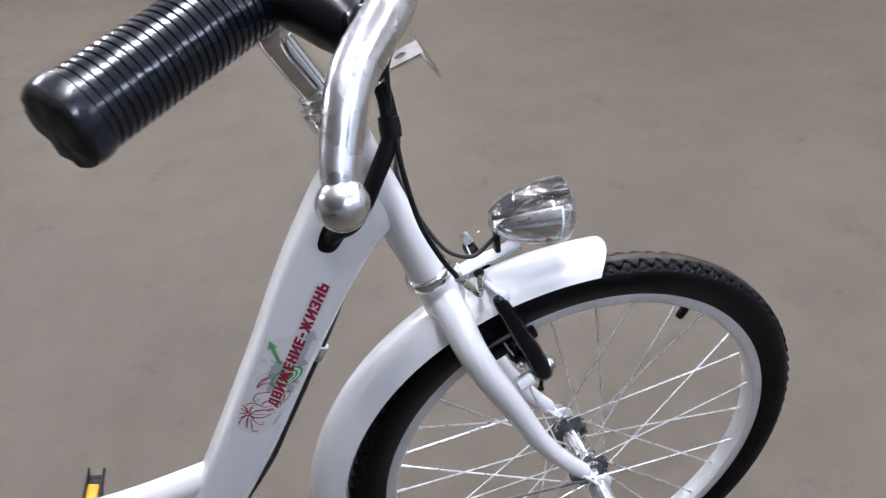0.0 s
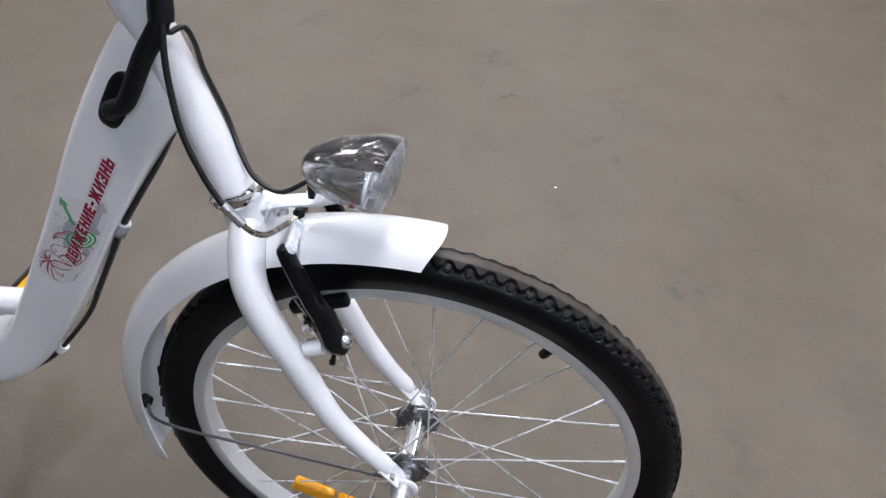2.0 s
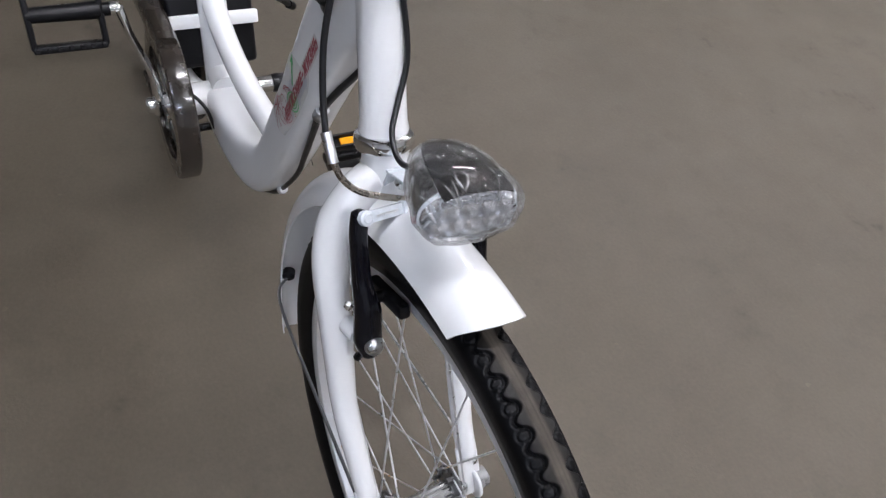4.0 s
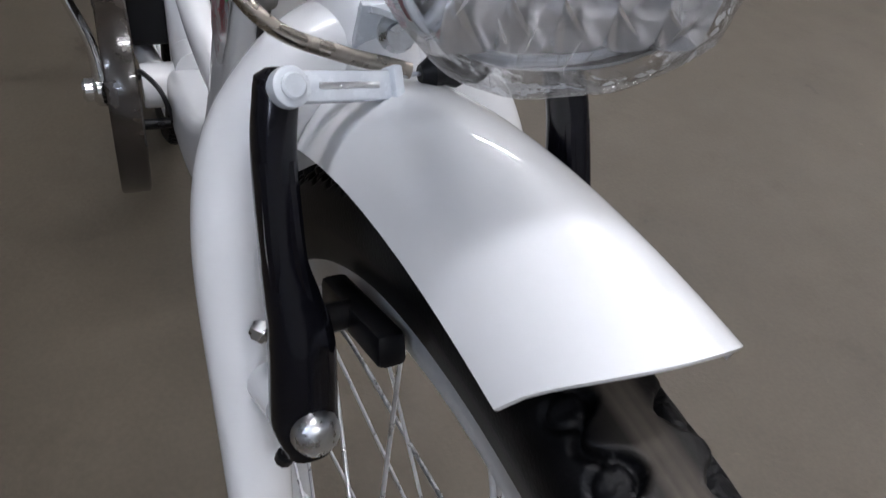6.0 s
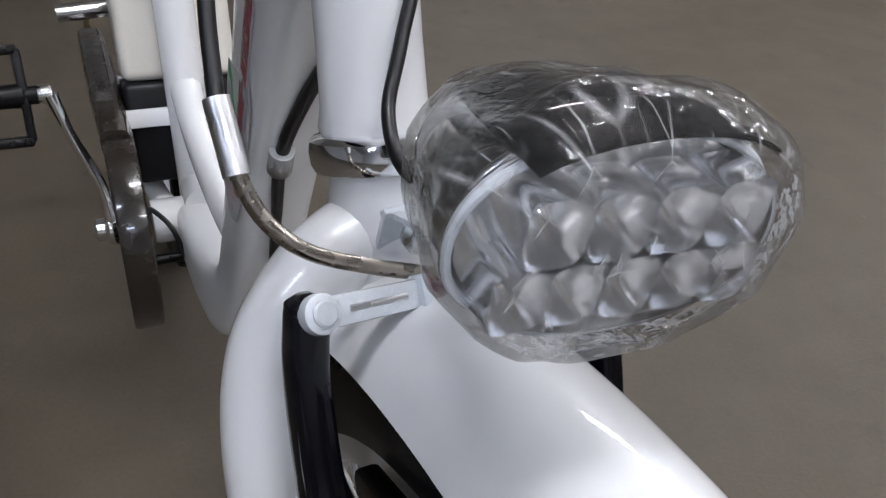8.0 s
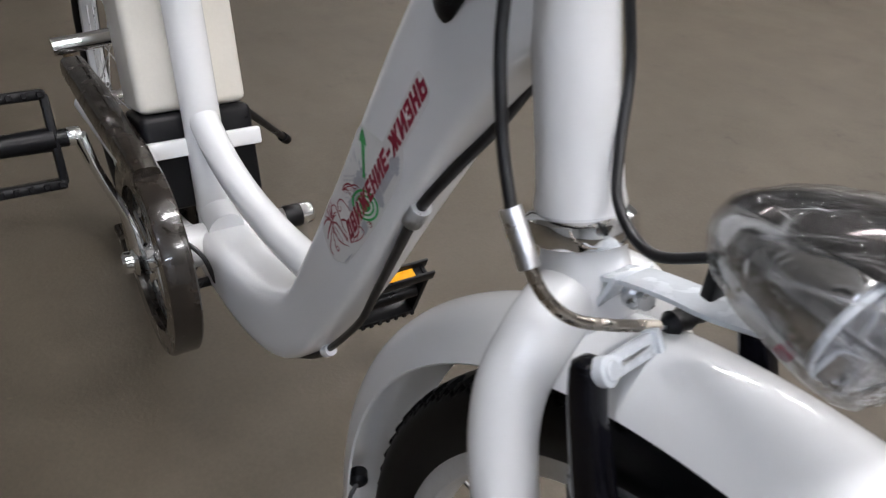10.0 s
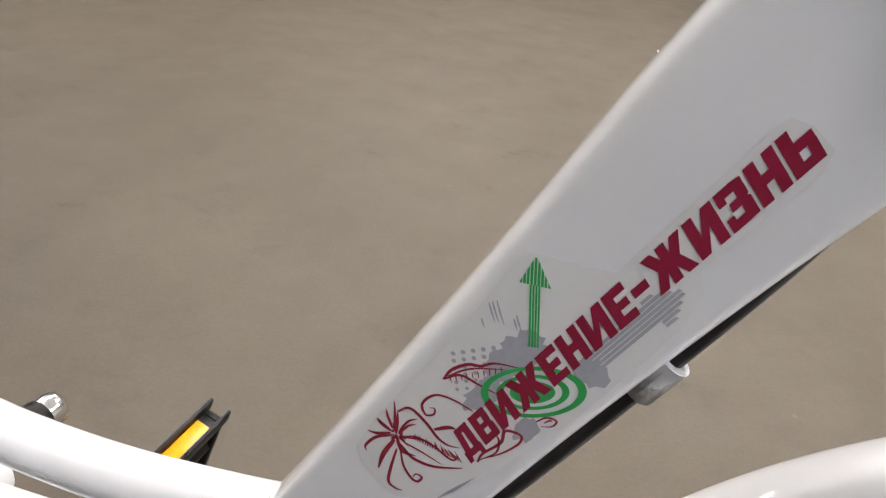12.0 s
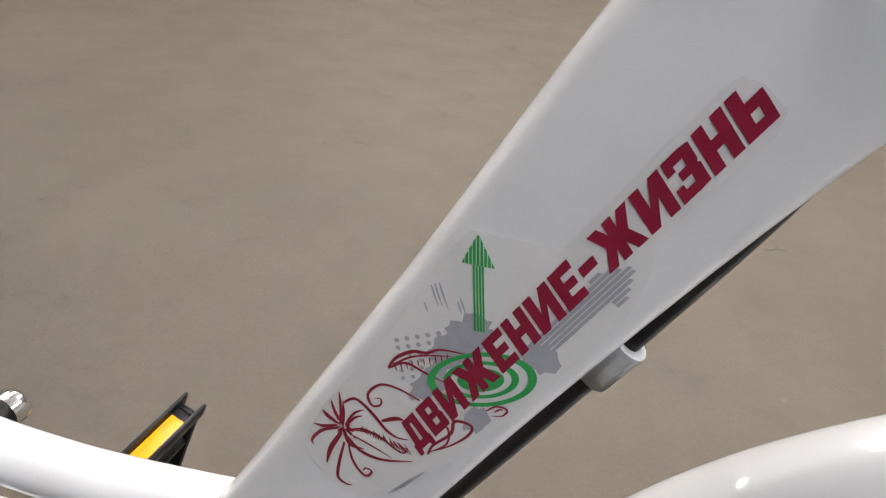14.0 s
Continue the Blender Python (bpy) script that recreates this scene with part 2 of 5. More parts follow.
def film(name, haze=0.04, gain=1.0, crease_scale=0.0):
    """Thin clear plastic: see-through and glossy, with white crease lines."""
    m = bpy.data.materials.new(name)
    m.use_nodes = True
    n, l = m.node_tree.nodes, m.node_tree.links
    n.clear()
    out = n.new("ShaderNodeOutputMaterial")
    clear = n.new("ShaderNodeBsdfTransparent")
    gloss = n.new("ShaderNodeBsdfGlossy")
    gloss.inputs["Roughness"].default_value = 0.035
    dif = n.new("ShaderNodeBsdfDiffuse")
    dif.inputs["Color"].default_value = (0.90, 0.91, 0.92, 1)
    fr = n.new("ShaderNodeFresnel")
    fr.inputs["IOR"].default_value = 1.55
    boost = n.new("ShaderNodeMath")
    boost.operation = "MULTIPLY"
    boost.inputs[1].default_value = gain
    boost.use_clamp = True
    l.new(fr.outputs[0], boost.inputs[0])
    m1 = n.new("ShaderNodeMixShader")
    m1.inputs[0].default_value = haze
    if crease_scale:
        # long thin white folds in three ways, which fade in and out
        tc = n.new("ShaderNodeTexCoord")
        last = None
        for turn, stretch, size, line, top_haze in (((0.3, 0.5, 0.35), (0.16, 1.4, 0.55), 1.0, 0.030, 0.50), ((1.2, 0.4, -0.9), (0.14, 1.5, 0.7), 1.3, 0.022, 0.42), ((0.1, -0.7, 1.4), (0.2, 1.3, 0.5), 1.1, 0.030, 0.36)):
            mp = n.new("ShaderNodeMapping")
            mp.inputs["Rotation"].default_value, mp.inputs["Scale"].default_value = turn, stretch
            l.new(tc.outputs["Object"], mp.inputs["Vector"])
            v = n.new("ShaderNodeTexVoronoi")
            v.feature = "DISTANCE_TO_EDGE"
            v.inputs["Scale"].default_value = crease_scale * size
            l.new(mp.outputs["Vector"], v.inputs["Vector"])
            fade = n.new("ShaderNodeTexNoise")
            fade.inputs["Scale"].default_value, fade.inputs["Detail"].default_value = 70.0 * size, 1
            l.new(tc.outputs["Object"], fade.inputs["Vector"])
            peak = n.new("ShaderNodeMapRange")
            peak.inputs["From Min"].default_value, peak.inputs["From Max"].default_value = 0.47, 0.68
            peak.inputs["To Min"].default_value, peak.inputs["To Max"].default_value = haze, top_haze
            l.new(fade.outputs["Fac"], peak.inputs["Value"])
            r = n.new("ShaderNodeMapRange")
            r.inputs["From Min"].default_value, r.inputs["From Max"].default_value = 0.0, line
            r.inputs["To Max"].default_value = haze
            l.new(v.outputs["Distance"], r.inputs["Value"])
            l.new(peak.outputs[0], r.inputs["To Min"])
            if last is None:
                last = r.outputs[0]
            else:
                top = n.new("ShaderNodeMath")
                top.operation = "MAXIMUM"
                l.new(last, top.inputs[0])
                l.new(r.outputs[0], top.inputs[1])
                last = top.outputs[0]
        l.new(last, m1.inputs[0])
        # soft dents, so that its gloss breaks into small glints
        dent = n.new("ShaderNodeTexNoise")
        dent.inputs["Scale"].default_value, dent.inputs["Detail"].default_value = 130.0, 2.5
        l.new(tc.outputs["Object"], dent.inputs["Vector"])
        b = n.new("ShaderNodeBump")
        b.inputs["Strength"].default_value, b.inputs["Distance"].default_value = 0.8, 0.0022
        l.new(dent.outputs["Fac"], b.inputs["Height"])
        l.new(b.outputs["Normal"], gloss.inputs["Normal"])
    l.new(clear.outputs[0], m1.inputs[1])
    l.new(dif.outputs[0], m1.inputs[2])
    m2 = n.new("ShaderNodeMixShader")
    l.new(boost.outputs[0], m2.inputs[0])
    l.new(m1.outputs[0], m2.inputs[1])
    l.new(gloss.outputs[0], m2.inputs[2])
    l.new(m2.outputs[0], out.inputs["Surface"])
    return m


def glow(name, color, strength):
    m = bpy.data.materials.new(name)
    m.use_nodes = True
    p = m.node_tree.nodes["Principled BSDF"]
    p.inputs["Base Color"].default_value = (0.8, 0.8, 0.8, 1)
    p.inputs["Emission Color"].default_value = (*color, 1)
    p.inputs["Emission Strength"].default_value = strength
    return m


DULLSTEEL = surface("dull_steel", (0.20, 0.20, 0.205), 0.35, 0.85, vary=0.3, scale=120, rough_vary=0.12)
CAPM = surface("smoked_cap", (0.30, 0.30, 0.305), 0.22, 0.35, vary=0.25, scale=70, rough_vary=0.1)
AMBERDARK = surface("dark_amber", (0.22, 0.075, 0.008), 0.3, vary=0.15, scale=120)
FLOORM = concrete()
TYREM = tyre_rubber()
FILM = film("packing_film", 0.022, 0.65, 62.0)
MIRROR = surface("mirror_plastic", (0.97, 0.97, 0.98), 0.16, 0.92, vary=0.03, scale=90, rough_vary=0.05)
SMOKE = surface("smoked_cover", (0.10, 0.088, 0.088), 0.08, 1.0, vary=0.2, scale=60, rough_vary=0.06)
LENS = film("clear_lens", 0.03, 1.0)
TUBE_LIGHT = glow("lit_tube", (0.985, 0.975, 0.99), 124.0)
FILL_COOL = glow("cool_fill_tube", (0.86, 0.96, 1.14), 92.0)


# ---- building helpers ----
def finish(name, bm, material, smooth=40):
    bmesh.ops.recalc_face_normals(bm, faces=bm.faces)
    me = bpy.data.meshes.new(name)
    bm.to_mesh(me)
    bm.free()
    for p in me.polygons:
        p.use_smooth = True
    me.set_sharp_from_angle(angle=radians(smooth))
    me.materials.append(material)
    return me


def part(name, bm, material, parent, label="", smooth=40):
    ob = new(name, finish(name, bm, material, smooth))
    ob.parent = parent
    return tagged(ob, label) if label else ob


def empty(name, parent=None, label="", category=""):
    ob = new(name)
    ob.empty_display_size = 0.05
    ob.parent = parent
    return tagged(ob, label, category)


def wheelward(x, y, z):
    return Vector((x, y, z + HUB))


FRAME = Matrix.Translation((HEAD_X, 0, HUB)) @ Matrix.Rotation(-STEER, 4, "Z") @ Matrix.Translation((-HEAD_X, 0, 0))


def frameward(x, y, z):
    return FRAME @ Vector((x, y, z))


def spline(pts, per=8):
    """Points along a smooth curve through the given ones."""
    v = [Vector(p) for p in pts]
    if len(v) == 2:
        return [v[0].lerp(v[1], i / per) for i in range(per + 1)]
    ext = [2 * v[0] - v[1], *v, 2 * v[-1] - v[-2]]
    out = []
    for i in range(len(v) - 1):
        a, b, c, d = ext[i:i + 4]
        for k in range(per):
            t = k / per
            out.append(0.5 * (2 * b + (c - a) * t + (2 * a - 5 * b + 4 * c - d) * t * t + (3 * b - a - 3 * c + d) * t ** 3))
    out.append(v[-1])
    return out


def series(values, count):
    return list(np.interp(np.linspace(0, 1, count), np.linspace(0, 1, len(values)), values))


def sweep(bm, pts, radii, seg=16, flat=1.0, side=None, power=2.0, caps=True, per=14):
    """A tube along a smooth path. flat: width across 'side' against the other way; power: 2 round, more: boxy."""
    path = spline(pts, per)
    rs = series(radii if isinstance(radii, (list, tuple)) else [radii], len(path))
    fl = series(flat if isinstance(flat, (list, tuple)) else [flat], len(path))
    rings, u = [], None
    for i, p in enumerate(path):
        t = (path[min(i + 1, len(path) - 1)] - path[max(i - 1, 0)]).normalized()
        if u is None:
            s = Vector(side) if side else (Vector((0, 1, 0)) if abs(t.y) < 0.9 else Vector((1, 0, 0)))
        else:
            s = u
        u = (s - t * s.dot(t)).normalized()
        w = t.cross(u)
        ring = []
        for k in range(seg):
            a = 2 * math.pi * (k + 0.5) / seg
            c, sn = math.cos(a), math.sin(a)
            c = math.copysign(abs(c) ** (2 / power), c)
            sn = math.copysign(abs(sn) ** (2 / power), sn)
            ring.append(bm.verts.new(p + u * c * rs[i] * fl[i] + w * sn * rs[i]))
        rings.append(ring)
    for a, b in zip(rings, rings[1:]):
        for k in range(seg):
            bm.faces.new((a[k], a[(k + 1) % seg], b[(k + 1) % seg], b[k]))
    if caps:
        bm.faces.new(rings[0])
        bm.faces.new(rings[-1][::-1])
    return bm


def tube(pts, radii, seg=16, **kw):
    return sweep(bmesh.new(), pts, radii, seg, **kw)


def turned(profile, base, axis, seg=32, bm=None, closed=False):
    """A turned body: profile of (radius, way along the axis) from base."""
    bm = bm or bmesh.new()
    base, axis = Vector(base), Vector(axis).normalized()
    u = axis.orthogonal().normalized()
    w = axis.cross(u)
    rings = []
    for r, h in profile:
        rings.append([bm.verts.new(base + axis * h + (u * math.cos(2 * math.pi * k / seg) + w * math.sin(2 * math.pi * k / seg)) * max(r, 1e-5)) for k in range(seg)])
    pairs = list(zip(rings, rings[1:])) + ([(rings[-1], rings[0])] if closed else [])
    for a, b in pairs:
        for k in range(seg):
            bm.faces.new((a[k], a[(k + 1) % seg], b[(k + 1) % seg], b[k]))
    if not closed:
        bm.faces.new(rings[0])
        bm.faces.new(rings[-1])
    return bm


def block(size, m=None, bevel=0.1, segments=2, bm=None):
    """A box with rounded edges; bevel in metres."""
    own = bmesh.new()
    bmesh.ops.create_cube(own, size=1, matrix=Matrix.Diagonal((*size, 1)))
    if bevel:
        bmesh.ops.bevel(own, geom=own.edges[:], offset=bevel, segments=segments, profile=0.5, affect="EDGES")
    if m is not None:
        bmesh.ops.transform(own, matrix=m, verts=own.verts)
    if bm is None:
        return own
    me = bpy.data.meshes.new("tmp")
    own.to_mesh(me)
    own.free()
    bm.from_mesh(me)
    bpy.data.meshes.remove(me)
    return bm


def plate(outline, thick, place):
    """A flat piece: outline of 2D points, extruded by thick; place maps (a, b, h) to the world."""
    bm = bmesh.new()
    lo = [bm.verts.new(place(a, b, 0)) for a, b in outline]
    hi = [bm.verts.new(place(a, b, thick)) for a, b in outline]
    bm.faces.new(lo)
    bm.faces.new(hi[::-1])
    for k in range(len(lo)):
        j = (k + 1) % len(lo)
        bm.faces.new((lo[k], lo[j], hi[j], hi[k]))
    return bm


def along(a, b):
    """A matrix at a whose z points to b."""
    a, b = Vector(a), Vector(b)
    return Matrix.Translation(a) @ (b - a).to_track_quat("Z", "Y").to_matrix().to_4x4()


# ---- the hall ----
def slab(name, lo, hi, material, label, category):
    size = [b - a for a, b in zip(lo, hi)]
    ob = new(name, finish(name, block(size, Matrix.Translation([(a + b) / 2 for a, b in zip(lo, hi)]), 0), material))
    return tagged(ob, label, category, kind="structure")


slab("floor", (-8, -7, -0.2), (8, 9, GROUND), FLOORM, "worn brownish-grey concrete floor with small stains", "floor")
# unseen walls close the hall; south and east are lighter to bounce light
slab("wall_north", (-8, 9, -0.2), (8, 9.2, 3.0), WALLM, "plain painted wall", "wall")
slab("wall_south", (-8, -7.2, -0.2), (8, -7, 3.0), BOUNCEWALL, "plain painted wall", "wall")
slab("wall_east", (6.4, -7.2, -0.2), (6.6, 9.2, 3.0), BOUNCEWALL, "plain painted wall", "wall")
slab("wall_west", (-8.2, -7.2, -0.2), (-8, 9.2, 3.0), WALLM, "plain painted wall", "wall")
slab("ceiling", (-8.2, -7.2, 3.0), (8.2, 9.2, 3.15), CEIL, "plain white-painted ceiling", "ceiling")


def ceiling_light(shine):
    top = empty("ceiling_light", None, "white twin-tube light hung below the ceiling, switched on", "lamp")
    # narrow and hung low, so that the tubes also light the ceiling
    part("housing", block((0.07, 1.25, 0.045), Matrix.Translation((0, 0, 0.048)), 0.006), CEIL, top)
    for x in (-0.045, 0.045):
        part("lit_tube", tube([(x, -0.59, 0), (x, 0.59, 0)], 0.022, 12), shine, top)
    for y in (-0.45, 0.45):
        part("hanger", tube([(0, y, 0.065), (0, y, 0.335)], 0.004, 8, per=2), ZINC, top)
    return top


# the cool pair is added: bluish fill for the -y side, no known source
for shine, spots in ((TUBE_LIGHT, [(0.0, -0.08), (2.2, -0.08), (2.5, 2.4), (0.3, 2.8), (-1.9, 2.4), (-1.9, 4.6), (-4.2, 2.4), (0.3, 5.2)]), (FILL_COOL, [(0.9, -2.6), (3.6, -2.6)])):
    first = ceiling_light(shine)
    first.matrix_basis = pose(spots[0][0], spots[0][1], 2.66)
    tagged(first, group="ceiling lights")
    for x, y in spots[1:]:
        copy_thing(first, pose(x, y, 2.66))

# ---- the bicycle ----
bike = empty("electric_bicycle", None, "white step-through electric bicycle standing on the concrete floor", "bicycle")


# front wheel
wheel = empty("front_wheel", bike)
wheel.matrix_basis = Matrix.Translation((-0.0025, 0, 0))
LUGS = 94


def tyre():
    """Rounded carcass, cut by two fine centre grooves, a deep waving groove along each shoulder and a ring in each of its bays."""
    around, across = LUGS * 18, 73
    th = np.linspace(0, 2 * np.pi, around, endpoint=False)[:, None]
    ph = np.radians(np.linspace(-106, 106, across))[None, :]
    y = 0.0226 * np.sign(np.sin(ph)) * np.abs(np.sin(ph)) ** 0.86 + 0 * th
    r = 0.2812 + 0.0203 * np.sign(np.cos(ph)) * np.abs(np.cos(ph)) ** 0.80 + 0 * th

    def cut(d, wide, deep):
        return deep * np.clip(1.4 - np.abs(d) / wide, 0, 1)

    depth = cut(np.abs(y) - 0.0024, 0.0006, 0.0018)
    for side in (-1, 1):
        u = (th * LUGS / (2 * np.pi) + (0.5 if side > 0 else 0.0)) % 1.0 - 0.5
        v = y * side
        swing = np.cos(2 * np.pi * u)
        wave = 0.0116 - 0.0044 * np.sign(swing) * np.abs(swing) ** 0.75
        depth = np.maximum(depth, cut(v - wave, 0.0015, 0.0046) * (v > 0))
        ring = np.hypot(u * 0.0200, v - 0.0145)
        depth = np.maximum(depth, cut(ring - 0.0042, 0.0006, 0.0016) * (v > 0.0118))
        depth = np.maximum(depth, cut(u * 0.0200 - 0.0006, 0.0005, 0.0010) * (ring < 0.0028) * (v > 0))
        # the shoulder beyond the wave steps down from the crown
        depth = depth + 0.0020 * np.clip((v - wave) / 0.002, 0, 1) * (v > 0)
    y = y - depth * np.sin(ph)
    r = r - depth * np.cos(ph)
    bead = np.ones((around, 1))
    y = np.hstack([-0.0125 * bead, -0.0165 * bead, y, 0.0165 * bead, 0.0125 * bead])
    r = np.hstack([0.2575 * bead, 0.2625 * bead, r, 0.2625 * bead, 0.2575 * bead])
    wide = y.shape[1]
    verts = np.stack([np.sin(th) * r, y, HUB + np.cos(th) * r], -1).reshape(-1, 3)
    k, m = np.meshgrid(np.arange(around), np.arange(wide - 1), indexing="ij")
    n = (k + 1) % around
    faces = np.stack([k * wide + m, k * wide + m + 1, n * wide + m + 1, n * wide + m], -1).reshape(-1, 4)
    me = bpy.data.meshes.new("tyre")
    me.from_pydata(verts.tolist(), [], faces.tolist())
    me.polygons.foreach_set("use_smooth", [True] * len(faces))
    me.materials.append(TYREM)
    return me


tyre_mesh = tyre()
tagged(new("tyre", tyre_mesh), "black rubber tyre with scalloped tread").parent = wheel
centre = wheelward(0, 0, 0)
rim_prof = [(0.2590, -0.0130), (0.2602, -0.0120), (0.2585, -0.0105), (0.2550, -0.0110), (0.2550, 0.0110), (0.2585, 0.0105), (0.2602, 0.0120), (0.2590, 0.0130),
            (0.2480, 0.0136), (0.2452, 0.0122), (0.2432, 0.0060), (0.2428, 0.0), (0.2432, -0.0060), (0.2452, -0.0122), (0.2480, -0.0136)]
part("rim", turned(rim_prof, centre, (0, 1, 0), 96, closed=True), RIM, wheel, "silver aluminium rim")
part("hub", turned([(0.0125, -0.036), (0.0128, -0.028), (0.0122, 0.0), (0.0128, 0.028), (0.0125, 0.036)], centre, (0, 1, 0), 36), CHROME, wheel, "chromed hub shell")
for s in (-1, 1):
    part("hub_flange", turned([(0.0095, 0.0300), (0.0150, 0.0318), (0.0262, 0.0328), (0.0270, 0.0340), (0.0262, 0.0352), (0.0170, 0.0362), (0.0150, 0.0400), (0.0095, 0.0410)], centre, (0, s, 0), 36), DULLSTEEL, wheel, "dull grey spoke flange")
part("axle", turned([(0.0045, -0.064), (0.0048, 0.064)], centre, (0, 1, 0), 16), ZINC, wheel)
for s in (-1, 1):
    long = 1.0 if s < 0 else 0.45
    part("axle_cap", turned([(0.0130, 0), (0.0130, 0.004), (0.0115, 0.006), (0.0108, 0.030 * long), (0.0088, 0.0335 * long), (0.004, 0.0345 * long)], wheelward(0, s * 0.060, 0), (0, s, 0), 24), CAPM, wheel, "grey smoked axle cap")
    part("cone_nut", turned([(0.0095, 0), (0.0095, 0.007), (0.0075, 0.009)], wheelward(0, s * 0.040, 0), (0, s, 0), 6), ZINC, wheel)

# spokes: one mesh, each an object of its own
spoke_len = 0.236
spoke_mesh = finish("spoke", sweep(sweep(bmesh.new(), [(0, 0, 0), (0, 0, spoke_len - 0.012)], 0.00105, 6, per=2), [(0, 0, spoke_len - 0.014), (0, 0, spoke_len)], 0.0018, 6, per=2), SPOKEM)
head_mesh = finish("spoke_head", sweep(bmesh.new(), [(0, 0, -0.0045), (0, 0, -0.0040), (0, 0, 0.0040), (0, 0, 0.0045)], [0.0012, 0.0026, 0.0026, 0.0012], 8, per=1), DULLSTEEL)
SPOKES = 28
for k in range(SPOKES):
    s = 1 if k % 2 else -1
    a_rim = 2 * math.pi * k / SPOKES + radians(4.2)
    lead = radians(74) * (1 if ((k // 2) % 2 == 1) == (s > 0) else -1)
    a_hub = a_rim + lead
    p0 = wheelward(0.0230 * math.sin(a_hub), s * (0.0345 + 0.0025 * (1 if (k // 2) % 2 else -1)), 0.0230 * math.cos(a_hub))
    p1 = wheelward(0.2440 * math.sin(a_rim), s * 0.003, 0.2440 * math.cos(a_rim))
    sp = new("spoke", spoke_mesh)
    sp.matrix_basis = along(p0, p1) @ Matrix.Diagonal((1, 1, (p1 - p0).length / spoke_len, 1))
    sp.parent = wheel
    sh = new("spoke_head", head_mesh)
    sh.matrix_basis = along(p0 - Vector((0, 0.003 * s, 0)), p0 + Vector((0, 0.003 * s, 0)))
    sh.parent = wheel
va = math.atan2(0.132, 0.191)
part("valve", turned([(0.0032, 0), (0.0032, 0.004), (0.0050, 0.005), (0.0052, 0.017), (0.0038, 0.0195)], wheelward(0.2440 * math.sin(va), 0, 0.2440 * math.cos(va)), (-math.sin(va), 0, -math.cos(va)), 16), BLACK, wheel, "black valve with dust cap")


def reflector():
    m = Matrix.Translation(wheelward(-0.097, -0.010, -0.1325)) @ Matrix.Rotation(radians(21.5), 4, "Y")
    ob = part("wheel_reflector", block((0.054, 0.012, 0.022), m @ Matrix.Translation((-0.0295, 0, 0.0)), 0.004, 3, block((0.052, 0.012, 0.021), m @ Matrix.Translation((0.0285, 0, -0.001)), 0.004, 3)), ORANGE, wheel, "amber spoke reflector")
    part("clip", block((0.008, 0.013, 0.015), m, 0.002), AMBERDARK, ob)


reflector()

# unseen rear wheel on the ends of the chain stays, for support and floor shadow
back = empty("rear_wheel", bike)
back.matrix_basis = Matrix.Translation((-1.148, 0.0515, 0)) @ Matrix.Rotation(-STEER, 4, "Z")
for ob in list(wheel.children):
    if ob.name.split(".")[0] in ("tyre", "rim", "hub", "hub_flange", "axle", "spoke", "spoke_head", "cone_nut"):
        twin = new(ob.name.split(".")[0], ob.data)
        twin.matrix_basis = ob.matrix_basis
        twin.parent = back

# fork
fork = empty("fork", bike)
LEG = [(-0.1610, 0.003, 0.308), (-0.1568, 0.0145, 0.3095), (-0.1532, 0.0310, 0.2990), (-0.1476, 0.0480, 0.2766), (-0.1346, 0.0563, 0.2419), (-0.1085, 0.0588, 0.1851), (-0.0764, 0.0605, 0.1131), (-0.0451, 0.0575, 0.0618), (-0.0225, 0.0562, 0.0326), (-0.0160, 0.0558, 0.0250)]
for s in (-1, 1):
    part("fork_leg", tube([wheelward(x, s * y, z) for x, y, z in LEG], [0.0165, 0.0170, 0.0170, 0.0165, 0.0160, 0.0145, 0.0120, 0.0108, 0.0102, 0.0060], 20), WHITE, fork)
    part("dropout", tube([wheelward(-0.0260, s * 0.0562, 0.0360), wheelward(-0.0120, s * 0.0556, 0.0180), wheelward(-0.0010, s * 0.0552, 0.0020), wheelward(0.0050, s * 0.0552, -0.0080)], [0.0030, 0.0030, 0.0030, 0.0024], 20, flat=4.0, power=3), WHITE, fork)
    part("washer", turned([(0.0150, 0), (0.0160, 0.001), (0.0160, 0.0030), (0.0145, 0.0042)], wheelward(0.0, s * 0.0572, 0), (0, s, 0), 28), WHITE, fork)
    part("brake_boss", turned([(0.0085, 0), (0.0080, 0.018)], wheelward(-0.0985, s * 0.054, 0.205), (0.95, -s * 0.10, 0.25), 16), WHITE, fork)
    part("stay_bolt", turned([(0.0045, 0), (0.0045, 0.005), (0.0030, 0.006)], wheelward(-0.014, s * 0.060, 0.022), (0, s, 0), 6), ZINC, fork)
part("fork_crown", turned([(0.0180, -0.045), (0.0235, -0.034), (0.0225, -0.018), (0.0200, -0.006), (0.0185, 0.004)], wheelward(-0.1655, 0, 0.331), (-0.310, 0, 0.951), 28), WHITE, fork)
part("crown_bolt", turned([(0.0055, 0), (0.0055, 0.008), (0.003, 0.010)], wheelward(-0.172, 0, 0.318), (-0.95, 0, -0.3), 6), ZINC, fork)

# mudguard
guard = empty("front_mudguard", bike)


